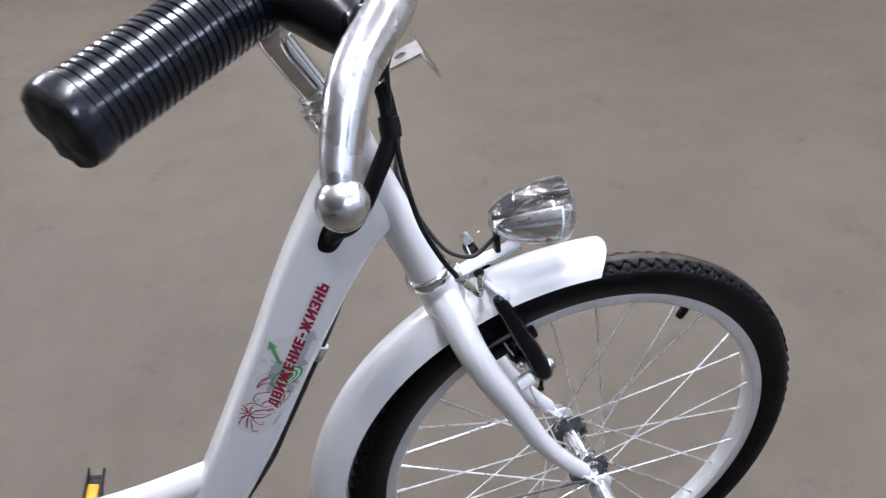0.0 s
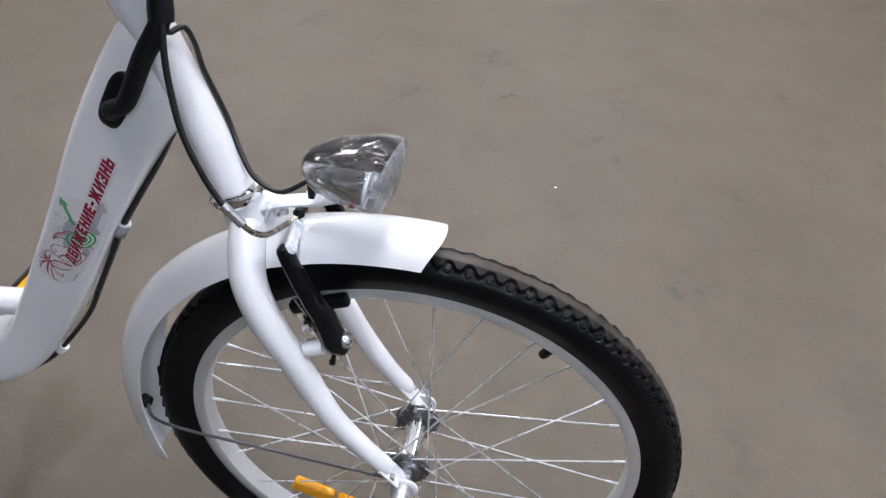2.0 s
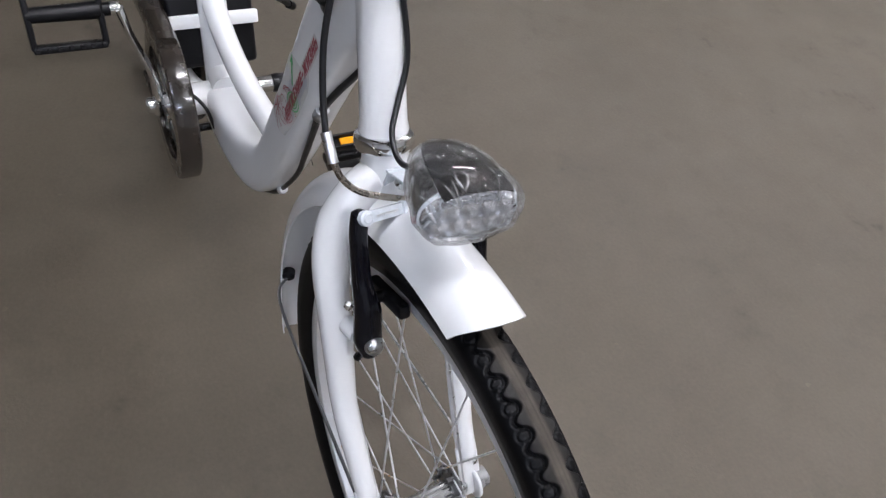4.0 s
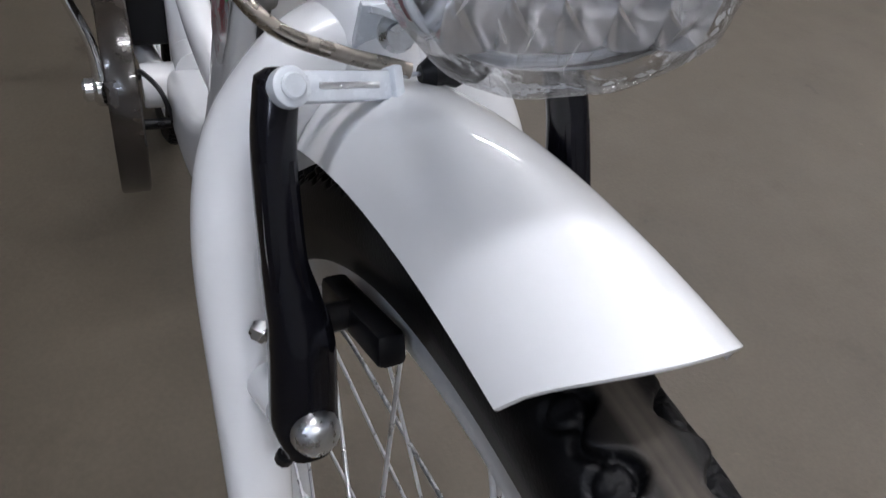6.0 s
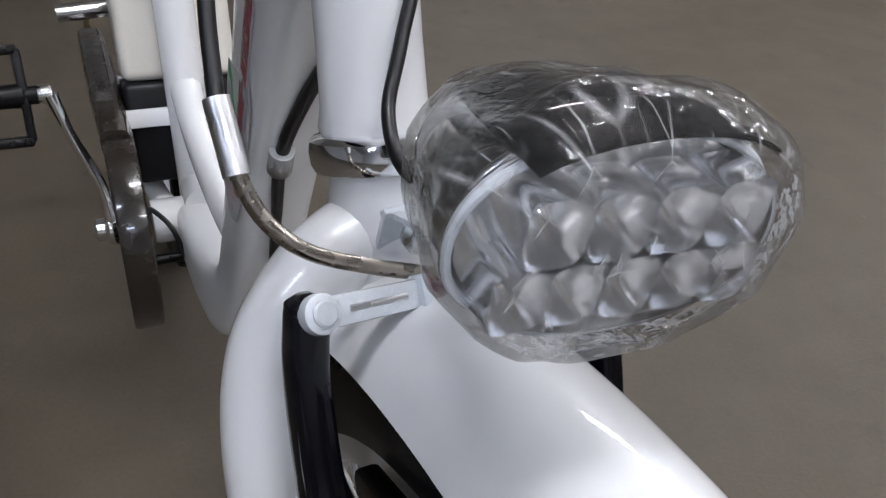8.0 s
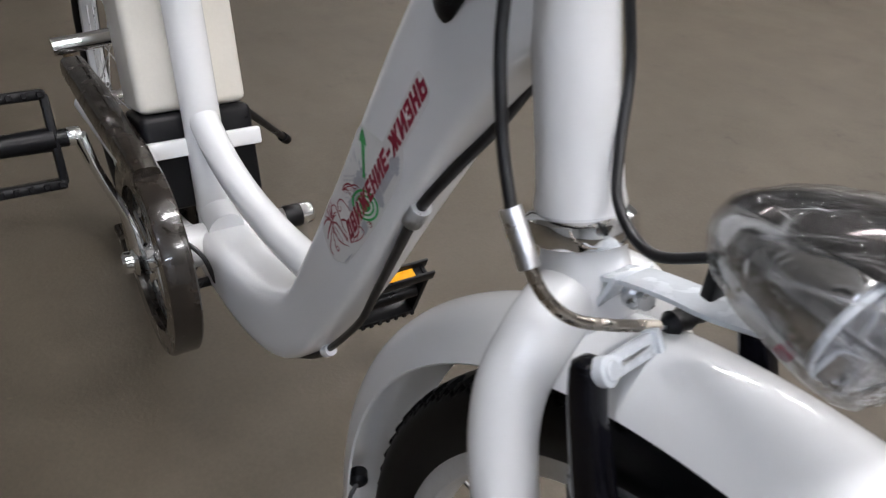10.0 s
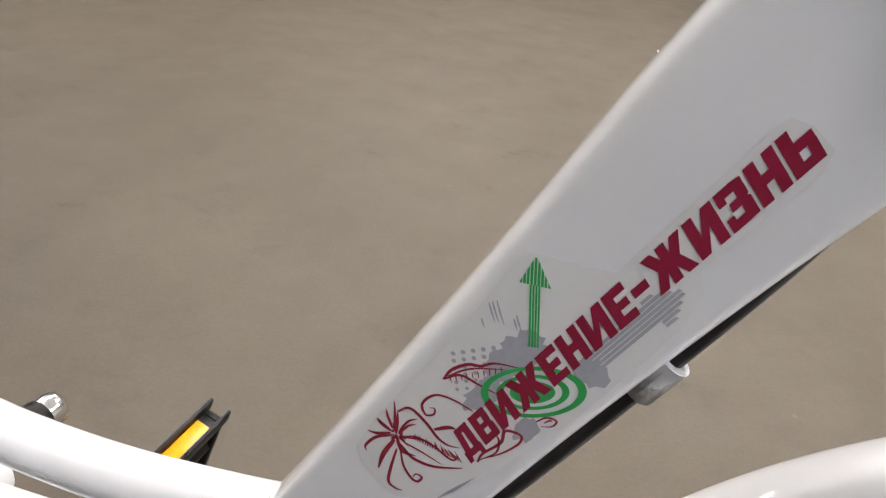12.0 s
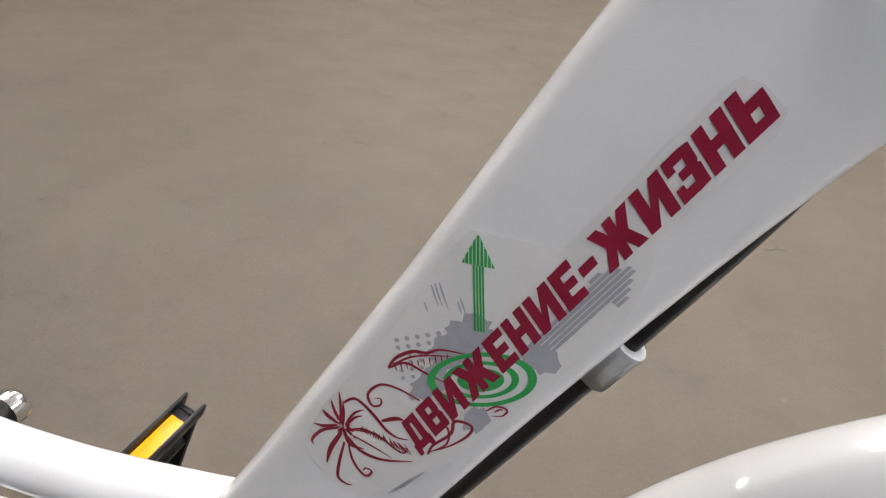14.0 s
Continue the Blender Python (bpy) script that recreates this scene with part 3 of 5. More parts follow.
def mudguard():
    bm = bmesh.new()
    n, m = 90, 18
    a0, a1 = radians(2.1), radians(-107)
    shells = []
    for off in (0.0, 0.0012):
        rows = []
        for i in range(n + 1):
            f = i / n
            a = a0 + (a1 - a0) * f
            rows.append([])
            for j in range(m + 1):
                b = -1 + 2 * j / m
                half = 0.0325
                deep = 0.0225 + 0.015 * f
                fall = deep * (1 - math.sqrt(max(0, 1 - (abs(b) * 0.95) ** 2))) / (1 - math.sqrt(1 - 0.95 ** 2))
                lead = 0.0
                if f < 0.06:
                    lead = (radians(2.0) * (1 - abs(b) ** 2.6) - radians(0.9) * max(0, -b) ** 1.3) * (1 - f / 0.06)
                elif f > 0.96:
                    lead = radians(4.0) * abs(b) ** 1.6 * (f - 0.96) / 0.04
                r = 0.3262 + 0.018 * f + 0.004 * f ** 3 + 0.0125 * math.sin(math.pi * f) ** 1.5 - fall - off
                rows[-1].append(bm.verts.new(wheelward(r * math.sin(a + lead), b * (half - off), r * math.cos(a + lead))))
        shells.append(rows)
    for rows in shells:
        for i in range(n):
            for j in range(m):
                bm.faces.new((rows[i][j], rows[i][j + 1], rows[i + 1][j + 1], rows[i + 1][j]))
    o, q = shells
    for i in range(n):
        for j in (0, m):
            bm.faces.new((o[i][j], o[i + 1][j], q[i + 1][j], q[i][j]))
    for j in range(m):
        for i in (0, n):
            bm.faces.new((o[i][j], o[i][j + 1], q[i][j + 1], q[i][j]))
    return bm


part("mudguard_shell", mudguard(), WHITE, guard, "white glossy arched mudguard", smooth=60)
for s in (-1, 1):
    part("stay", tube([wheelward(-0.312, s * 0.024, 0.028), wheelward(-0.280, s * 0.046, 0.026), wheelward(-0.15, s * 0.056, 0.024), wheelward(-0.014, s * 0.0640, 0.022)], 0.0018 if s < 0 else 0.0016, 8), STAYM if s < 0 else ZINC, guard, "thin steel stay")
    part("stay_nut", turned([(0.0075, 0), (0.0075, 0.009), (0.004, 0.012)], wheelward(-0.318, s * 0.020, 0.028), (1, s * 0.5, 0), 12), BLACK, guard)

# brakes
brake = empty("front_brake", bike)
for s in (-1, 1):
    wide = 0.007 if s > 0 else 0.0
    piv, top = wheelward(-0.070, s * 0.0495 + wide * 0.6, 0.2155), wheelward(-0.1100, s * 0.0475 + wide, 0.3190)
    mid = wheelward(-0.0920, s * 0.0505 + wide, 0.272)
    arm = part("brake_arm", tube([piv + (piv - mid) * 0.20, piv, wheelward(-0.0795, s * 0.0478 + wide, 0.243), wheelward(-0.0860, s * 0.0492 + wide, 0.258), mid, wheelward(-0.1035, s * 0.0500 + wide, 0.303), top, top + Vector((-0.0018, 0, 0.0050)), top + Vector((-0.0027, 0, 0.0072))], [0.0092, 0.0112, 0.0108, 0.0098, 0.0086, 0.0080, 0.0074, 0.0058, 0.0022], 20, flat=[0.85, 1.02, 1.02, 0.92, 0.84, 0.84, 0.90, 1.0, 1.0], power=2.6), GLOSSBLACK, brake, "glossy black brake arm")
    part("arm_rib", tube([wheelward(-0.0760, s * 0.0525 + wide, 0.246), wheelward(-0.0865, s * 0.0545 + wide, 0.274), wheelward(-0.0985, s * 0.0535 + wide, 0.303)], 0.0026, 8), GLOSSBLACK, arm)
    part("arm_rib", tube([wheelward(-0.0760, s * 0.0440 + wide, 0.250), wheelward(-0.0850, s * 0.0470 + wide, 0.276), wheelward(-0.0975, s * 0.0470 + wide, 0.303)], 0.0022, 8), GLOSSBLACK, arm)
    axis = Vector((0.93, s * -0.10, 0.35))
    part("pivot_bolt", turned([(0.0082, 0.0), (0.0086, 0.004), (0.0075, 0.008), (0.0045, 0.0105), (0.002, 0.0108)], piv + axis * 0.006, axis, 20), ZINC, arm, "zinc pivot bolt")
    part("spring_screw", turned([(0.0022, 0), (0.0022, 0.012), (0.0036, 0.0125), (0.0036, 0.016)], piv + Vector((0, s * 0.002, -0.010)), (-0.18, s * 0.25, -0.9), 10), BLACK, arm)
    part("spring", tube([piv + Vector((-0.012, s * 0.004, 0.0)), wheelward(-0.098, s * 0.045, 0.240), wheelward(-0.108, s * 0.046, 0.262)], 0.0011, 6), ZINC, arm)
    t = Vector((0.934, 0, 0.358))
    mp = wheelward(-0.0925, s * 0.0215, 0.2345)
    mrot = Matrix.Translation(mp) @ Matrix.Rotation(-math.atan2(0.358, 0.934), 4, "Y")
    shoe = part("brake_shoe", block((0.062, 0.011, 0.013), mrot, 0.003, 2), BLACK, brake, "black rubber brake pad")
    part("shoe_bolt", turned([(0.0055, 0), (0.0055, 0.012), (0.008, 0.012), (0.008, 0.018), (0.005, 0.019), (0.005, 0.026)], mp + Vector((-0.002, s * 0.003, 0.001)), (0, s, 0), 12), BLACK, shoe)
    part("arm_bolt", turned([(0.0030, -0.012), (0.0030, 0), (0.0042, 0.0), (0.0042, 0.004), (0.0025, 0.006)], wheelward(-0.093, s * 0.0555, 0.236), (-0.55, s * 0.65, 0.2), 6), ZINC, brake)

# noodle, link and cable of the brake
link_a, link_b = wheelward(-0.1042, -0.049, 0.3240), wheelward(-0.1120, -0.0085, 0.3165)


def link():
    w = (link_b - link_a).normalized()
    f = Vector((0.80, -0.05, 0.60))
    f = (f - w * f.dot(w)).normalized()
    up = f.cross(w)
    m = Matrix((w, up, f)).transposed().to_4x4()
    m.translation = (link_a + link_b) / 2
    ln = (link_b - link_a).length
    bm = block((ln * 0.80, 0.0095, 0.0050), m @ Matrix.Translation((ln * 0.08, 0, 0)), 0.0012, 2)
    block((0.004, 0.0120, 0.0080), m @ Matrix.Translation((ln * 0.48, 0, 0.001)), 0.0012, 2, bm)
    turned([(0.0060, -0.0025), (0.0063, 0.0), (0.0061, 0.0025), (0.0052, 0.0032)], link_a + w * 0.004, f, 24, bm)
    ob = part("cable_link", bm, FROST, brake, "frosted clear plastic-wrapped cable link")
    part("slot_bar", block((0.022, 0.0022, 0.0060), m @ Matrix.Translation((0.003, 0, 0)), 0.0006), ALU, ob)
    part("pivot_pin", turned([(0.0040, 0.003), (0.0041, 0.0040), (0.0034, 0.0046)], link_a + w * 0.004, f, 20), FROST, ob)


link()
part("noodle", tube([wheelward(-0.1490, -0.0580, 0.3670), wheelward(-0.1420, -0.0580, 0.3560), wheelward(-0.1345, -0.0525, 0.3410), wheelward(-0.1280, -0.0410, 0.3300), wheelward(-0.1225, -0.0225, 0.3235), wheelward(-0.1180, -0.0080, 0.3205), wheelward(-0.1160, -0.0010, 0.3188)], 0.0027, 12), NOODLE, brake, "bent steel cable noodle")
part("ferrule", tube([wheelward(-0.1540, -0.0590, 0.3720), wheelward(-0.1400, -0.0578, 0.3530)], 0.0042, 14), ALU, brake, "silver cable ferrule")
part("cable_boot", turned([(0.0030, 0), (0.0058, 0.004), (0.0046, 0.008), (0.0060, 0.012), (0.0046, 0.016), (0.0056, 0.020), (0.0026, 0.026)], wheelward(-0.1150, 0.0020, 0.3180), (0.04, 1, 0.05), 14), BLACK, brake, "black ribbed rubber boot")
part("inner_wire", tube([wheelward(-0.1150, -0.012, 0.3175), wheelward(-0.1145, 0.020, 0.3200), wheelward(-0.115, 0.048, 0.327)], 0.0009, 6), ZINC, brake)
part("anchor_bolt", turned([(0.0060, 0), (0.0060, 0.006), (0.0040, 0.012)], wheelward(-0.1120, 0.048, 0.330), (-0.3, 0.2, 0.9), 6), ZINC, brake)
part("brake_cable", tube([wheelward(-0.1535, -0.059, 0.3715), wheelward(-0.1660, -0.057, 0.395), wheelward(-0.1800, -0.052, 0.432), wheelward(-0.1870, -0.043, 0.475), wheelward(-0.1885, -0.034, 0.508), wheelward(-0.1880, -0.024, 0.545), wheelward(-0.182, -0.020, 0.610), wheelward(-0.172, -0.022, 0.665), wheelward(-0.165, -0.060, 0.745), wheelward(-0.168, -0.150, 0.755), wheelward(-0.178, -0.215, 0.725), wheelward(-0.198, -0.245, 0.701), wheelward(-0.220, -0.257, 0.688)], 0.0026, 10), CABLE, brake, "black brake cable housing")


# headlight
lamp = empty("headlight", bike)
LAMP = [(-0.1, 0.3775, 0.00408, 0.00361), (-0.0975, 0.3778, 0.01377, 0.00857), (-0.09, 0.3782, 0.02142, 0.01353), (-0.079, 0.3788, 0.02805, 0.01786), (-0.066, 0.3794, 0.03264, 0.02075), (-0.052, 0.3798, 0.0357, 0.02219), (-0.042, 0.38, 0.03713, 0.02274), (-0.035, 0.38, 0.03754, 0.02274)]
LAMP_Y = 0.0005
LEAN = 0.0040         # the front face leans forward at its top
LAMP_Z = 0.380
LAMP_TURN = Matrix.Translation((-0.0023, -0.0062, 0.0042)) @ Matrix.Translation(wheelward(-0.0450, LAMP_Y, LAMP_Z)) @ Matrix.Rotation(radians(-8), 4, "Z") @ Matrix.Translation(-wheelward(-0.0450, LAMP_Y, LAMP_Z))


def lampward(x, y, z):
    return LAMP_TURN @ wheelward(x, LAMP_Y + (y - LAMP_Y) * 0.965, z)


def domed(x, z):
    """Above its middle line the lamp rises towards its front."""
    return z * (1 + 0.15 * math.exp(-((x + 0.036) / 0.026) ** 2) + 0.02 * math.exp(-((x + 0.076) / 0.018) ** 2)) if z > 0 else z



def lamp_shell(grow=0.0, crumple=0.0, seg=40, front=None, close=False):
    bm = bmesh.new()
    path = list(LAMP)
    if front:
        path += front
    xs = np.array(path)
    t = np.linspace(0, 1, len(path))
    fine = np.linspace(0, 1, 4 * len(path))
    rings = []
    for f in fine:
        x, zc, hw, hh = (np.interp(f, t, xs[:, i]) for i in range(4))
        ring = []
        for k in range(seg):
            a = 2 * math.pi * k / seg
            c, s = math.cos(a), math.sin(a)
            y = math.copysign(abs(c) ** 0.86, c) * (hw + grow)
            z = math.copysign(abs(s) ** 0.92, s) * (hh + grow)
            lean = LEAN * z / 0.027 * max(0, min(1, (x + 0.1010) / 0.05))
            v = Vector((x + lean, LAMP_Y + y, zc + domed(x, z)))
            if crumple:
                # the loose film stands off in a peak over the lamp's front edge
                v.z += 0.0045 * max(0.0, s) ** 2 * math.exp(-((x + 0.034) / 0.014) ** 2)
                # and sags under it
                v.z -= 0.0032 * max(0.0, -s) * math.exp(-((x + 0.026) / 0.016) ** 2)
                v.y += 0.0022 * max(0.0, c) * math.exp(-((x + 0.026) / 0.016) ** 2)
                q = v * 75
                v += Vector((noise.noise(q), noise.noise(q + Vector((7, 0, 0))), noise.noise(q + Vector((0, 9, 0))))) * crumple
                ridge = abs(noise.noise(Vector((a * 2.2, x * 30, 3))))
                v += Vector((0, math.cos(a), math.sin(a))) * crumple * 0.9 * (0.5 - ridge)
            ring.append(bm.verts.new(lampward(*v)))
        rings.append(ring)
    for a, b in zip(rings, rings[1:]):
        for k in range(seg):
            bm.faces.new((a[k], a[(k + 1) % seg], b[(k + 1) % seg], b[k]))
    bm.faces.new(rings[0])
    if close:
        bm.faces.new(rings[-1])
    return bm


part("lamp_housing", lamp_shell(front=[(-0.0345, 0.3800, 0.0350, 0.0220), (-0.0375, 0.3800, 0.0342, 0.0212), (-0.0378, 0.3800, 0.0200, 0.0150)], close=True), CHROME, lamp, "chromed plastic lamp housing", smooth=60)


def rim_of_lamp(f, x, k, n=48):
    a = 2 * math.pi * k / n
    c, q = math.cos(a), math.sin(a)
    z = math.copysign(abs(q) ** 0.92, q) * 0.0233 * f
    return lampward(x + LEAN * z / 0.027, LAMP_Y + math.copysign(abs(c) ** 0.86, c) * 0.0364 * f, LAMP_Z + z)


part("bezel", sweep(bmesh.new(), [rim_of_lamp(1.0, -0.0338, k) for k in range(49)], 0.0011, 8, per=1, caps=False), FROST, lamp, "pale ring round the lens")


def visor():
    """The dark smoked cover over the lamp's upper half."""
    bm = bmesh.new()
    xs = np.array(LAMP + [(-0.0270, 0.3800, 0.0368, 0.0234)])
    t = np.linspace(0, 1, len(xs))
    rows = []
    for f in np.linspace(0.12, 1, 30):
        x, zc, hw, hh = (np.interp(f, t, xs[:, i]) for i in range(4))
        row = []
        for off in (0.0012, 0.0002):
            for k in range(25):
                a = radians(50 + 80 * k / 24) if off > 0.001 else radians(130 - 80 * k / 24)
                c, q = math.cos(a), math.sin(a)
                z = abs(q) ** 0.92 * (hh + off)
                row.append(bm.verts.new(lampward(x + LEAN * z / 0.027 * min(1, f * 2) + 0.003 * q * max(0, f - 0.8) / 0.2, LAMP_Y + math.copysign(abs(c) ** 0.86, c) * (hw + off), zc + domed(x, z))))
        rows.append(row)
    for a, b in zip(rows, rows[1:]):
        for k in range(len(a)):
            j = (k + 1) % len(a)
            bm.faces.new((a[k], a[j], b[j], b[k]))
    bm.faces.new(rows[0])
    bm.faces.new(rows[-1])
    return bm


part("visor", visor(), SMOKE, lamp, "dark smoked glossy lamp cover")


def reflector_cup(y, z, hw, hh):
    """A mirrored bowl with a squarish mouth that meets its neighbours."""
    bm = bmesh.new()
    rings = []
    for f in (0.08, 0.28, 0.48, 0.66, 0.82, 0.94, 1.0, 1.02):
        ring = []
        for k in range(20):
            a = 2 * math.pi * k / 20
            p = 2.0 + 2.2 * f
            c = math.copysign(abs(math.cos(a)) ** (2 / p), math.cos(a))
            q = math.copysign(abs(math.sin(a)) ** (2 / p), math.sin(a))
            zz = z + q * hh * f + 0.0022 * (1 - f)
            x = -0.0372 + 0.0130 * f ** 2.0 if f <= 1 else -0.0370
            ring.append(bm.verts.new(lampward(x + LEAN * zz / 0.027, LAMP_Y + y + c * hw * f, LAMP_Z + zz)))
        rings.append(ring)
    for a, b in zip(rings, rings[1:]):
        for k in range(20):
            bm.faces.new((a[k], a[(k + 1) % 20], b[(k + 1) % 20], b[k]))
    bm.faces.new(rings[0])
    return bm


CUP_AXIS = LAMP_TURN.to_3x3() @ Vector((1, 0, 0.12))
for z, ys in ((0.0080, (-0.0205, -0.0068, 0.0068, 0.0205)), (-0.0084, (-0.0253, -0.0127, 0.0, 0.0127, 0.0253))):
    hw = (ys[1] - ys[0]) / 2
    for y in ys:
        cup = part("reflector_cup", reflector_cup(y + 0.0015, z, hw, 0.0081), MIRROR, lamp, smooth=30)
        part("diode", turned([(0.0020, 0), (0.0020, 0.002), (0.0013, 0.0032), (0.0004, 0.0036)], lampward(-0.0370 + LEAN * z / 0.027, LAMP_Y + y + 0.0015, LAMP_Z + z + 0.002), CUP_AXIS, 12), CASE, cup)


def lens():
    bm = bmesh.new()
    rings = []
    for f, x in ((0.001, -0.0205), (0.3, -0.0207), (0.6, -0.0215), (0.8, -0.0228), (0.9, -0.0243), (0.955, -0.0262), (0.985, -0.0295), (1.0, -0.0335)):
        rings.append([bm.verts.new(rim_of_lamp(f, x, k, 40)) for k in range(40)])
    for a, b in zip(rings, rings[1:]):
        for k in range(40):
            bm.faces.new((a[k], a[(k + 1) % 40], b[(k + 1) % 40], b[k]))
    return bm


def backing():
    bm = bmesh.new()
    bm.faces.new([bm.verts.new(rim_of_lamp(0.93, -0.0362, k)) for k in range(48)])
    bm.faces.new([bm.verts.new(rim_of_lamp(0.93, -0.0372, k)) for k in range(48)])
    return bm


part("reflector_plate", backing(), MIRROR, lamp)
part("lens", lens(), LENS, lamp, "clear lens").visible_shadow = False
part("packing_film", lamp_shell(0.0022, 0.0014, 64, front=[(-0.0260, 0.380, 0.0352, 0.0228), (-0.0205, 0.380, 0.0315, 0.0205), (-0.0185, 0.380, 0.0180, 0.0140), (-0.0180, 0.380, 0.002, 0.002)]), FILM, lamp, "crinkled clear packing film", smooth=28).visible_shadow = False
part("bracket", tube([wheelward(-0.1440, 0.0, 0.328), wheelward(-0.1300, 0.0, 0.334), wheelward(-0.1120, 0.001, 0.3385), wheelward(-0.0920, LAMP_Y, 0.3430), wheelward(-0.0720, LAMP_Y, 0.3500)], 0.0016, 10, flat=6.0, power=5), FROST, lamp, "frosted metal lamp bracket")
part("bracket_bolt", turned([(0.0065, 0), (0.0065, 0.004), (0.0045, 0.006), (0.0045, 0.010)], wheelward(-0.1330, 0.0, 0.3245), (0.95, -0.2, 0.25), 16), ZINC, lamp)
part("bracket_plate", block((0.003, 0.024, 0.022), Matrix.Translation(wheelward(-0.1390, 0.0, 0.324)) @ Matrix.Rotation(radians(18), 4, "Y"), 0.001), FROST, lamp)
part("switch", turned([(0.0030, 0), (0.0030, 0.0016)], lampward(-0.046, LAMP_Y - 0.0300, 0.3655), (0, -1, -0.55), 16), RED, lamp, "red switch")
part("lamp_tab", block((0.006, 0.010, 0.022), Matrix.Translation(wheelward(-0.0965, -0.004, 0.360)), 0.0015), BLACK, lamp)
part("lamp_cable", tube([wheelward(-0.0990, -0.0031, 0.3650), wheelward(-0.1233, -0.0097, 0.3540), wheelward(-0.1463, -0.0068, 0.3630), wheelward(-0.1605, 0.0032, 0.3812), wheelward(-0.1735, 0.0140, 0.4102), wheelward(-0.1850, 0.0110, 0.4516), wheelward(-0.1830, -0.0002, 0.4811), wheelward(-0.1830, -0.012, 0.500), wheelward(-0.1880, -0.026, 0.502), wheelward(-0.1890, -0.028, 0.512)], 0.0024, 10), CABLE, lamp, "thin black lamp cable")

# frame
frame_set = empty("frame", bike)
D0, DU = Vector((-0.350, 0, 0.223)), Vector((0.5008, 0, 0.8656))
DN = Vector((-0.8656, 0, 0.5008))


def down(s, n, y=0.0):
    """A place by the decal's own measures: s up the down tube, n across it, metres."""
    p = D0 + DU * s + DN * n
    return frameward(p.x, y, p.z)


def loft(stations, seg=40, power=3.4, per=6):
    """A tube through stations of (upper x, z, lower x, z, half thickness) in the frame's plane."""
    st = np.array(stations, float)
    fine = [np.array(p) for p in zip(*[[v.x for v in spline([(q, 0, 0) for q in st[:, k]], per)] for k in range(5)])]
    bm = bmesh.new()
    rings = []
    for ux, uz, lx, lz, th in fine:
        mx, mz, hx, hz = (ux + lx) / 2, (uz + lz) / 2, (ux - lx) / 2, (uz - lz) / 2
        ring = []
        for k in range(seg):
            a = 2 * math.pi * (k + 0.5) / seg
            c, q = math.cos(a), math.sin(a)
            c = math.copysign(abs(c) ** (2 / power), c)
            q = math.copysign(abs(q) ** (2 / power), q)
            ring.append(bm.verts.new(frameward(mx + hx * c, th * q, mz + hz * c)))
        rings.append(ring)
    for a, b in zip(rings, rings[1:]):
        for k in range(seg):
            bm.faces.new((a[k], a[(k + 1) % seg], b[(k + 1) % seg], b[k]))
    bm.faces.new(rings[0])
    bm.faces.new(rings[-1])
    return bm


def edge(s, n):
    p = D0 + DU * s + DN * n
    return (p.x, p.z)


part("down_tube", loft([(*edge(0.305, 0.0350), -0.1940, 0.4090, 0.0185), (*edge(0.285, 0.0420), -0.2080, 0.4020, 0.0205), (*edge(0.225, 0.0470), *edge(0.195, -0.0272), 0.0213), (*edge(0.150, 0.0482), *edge(0.135, -0.0226), 0.0216), (*edge(0.05, 0.0446), *edge(0.045, -0.0204), 0.0217), (*edge(-0.05, 0.0434), *edge(-0.05, -0.0204), 0.0218),
                        (-0.4460, 0.1440, -0.4080, 0.0920, 0.0222), (-0.4720, 0.1000, -0.4440, 0.0430, 0.0240), (-0.5000, 0.0780, -0.4860, 0.0040, 0.0265), (-0.5500, 0.0540, -0.5420, -0.0230, 0.0295), (-0.6200, 0.0330, -0.6180, -0.0390, 0.0310), (-0.7000, 0.0220, -0.7000, -0.0440, 0.0315), (-0.7280, 0.0200, -0.7280, -0.0430, 0.0310)], power=4.6), WHITE, frame_set, "broad white down tube", smooth=60)
part("upper_tube", tube([frameward(-0.772, 0, 0.146), frameward(-0.735, 0, 0.128), frameward(-0.684, 0, 0.113), frameward(-0.616, 0, 0.1068), frameward(-0.540, 0, 0.1108), frameward(-0.470, 0, 0.122), frameward(-0.420, 0, 0.133)], [0.0172, 0.0166, 0.0160, 0.0158, 0.0158, 0.0160, 0.0162], 24), WHITE, frame_set)
part("seat_tube", tube([frameward(-0.728, 0, -0.020), frameward(-0.750, 0, 0.090), frameward(-0.775, 0, 0.190), frameward(-0.845, 0, 0.420)], 0.0210, 24), WHITE, frame_set)
part("gusset", tube([frameward(-0.745, 0, 0.03), frameward(-0.70, 0, 0.02)], 0.024, 20, flat=0.85), WHITE, frame_set)
part("bottom_bracket_shell", turned([(0.0235, -0.055), (0.0245, -0.052), (0.0245, 0.046), (0.0235, 0.049)], frameward(-0.715, 0, -0.002), FRAME.to_3x3() @ Vector((0, 1, 0)), 28), WHITE, frame_set)
part("chain_stay", tube([frameward(-0.73, -0.02, -0.01), frameward(-0.80, -0.045, 0.0), frameward(-1.148, -0.068, 0.0)], 0.012, 14), WHITE, frame_set)
part("chain_stay", tube([frameward(-0.73, 0.02, -0.01), frameward(-0.80, 0.045, 0.0), frameward(-1.148, 0.068, 0.0)], 0.012, 14), WHITE, frame_set)
HD = (frameward(-0.230, 0, 0.525) - frameward(-0.169, 0, 0.338)).normalized()
h0 = frameward(-0.169, 0, 0.338)
part("head_tube", turned([(0.0200, 0.008), (0.0208, 0.011), (0.0194, 0.018), (0.0188, 0.040), (0.0188, 0.170), (0.0205, 0.186), (0.0205, 0.198), (0.0195, 0.200)], h0, HD, 36), WHITE, frame_set)
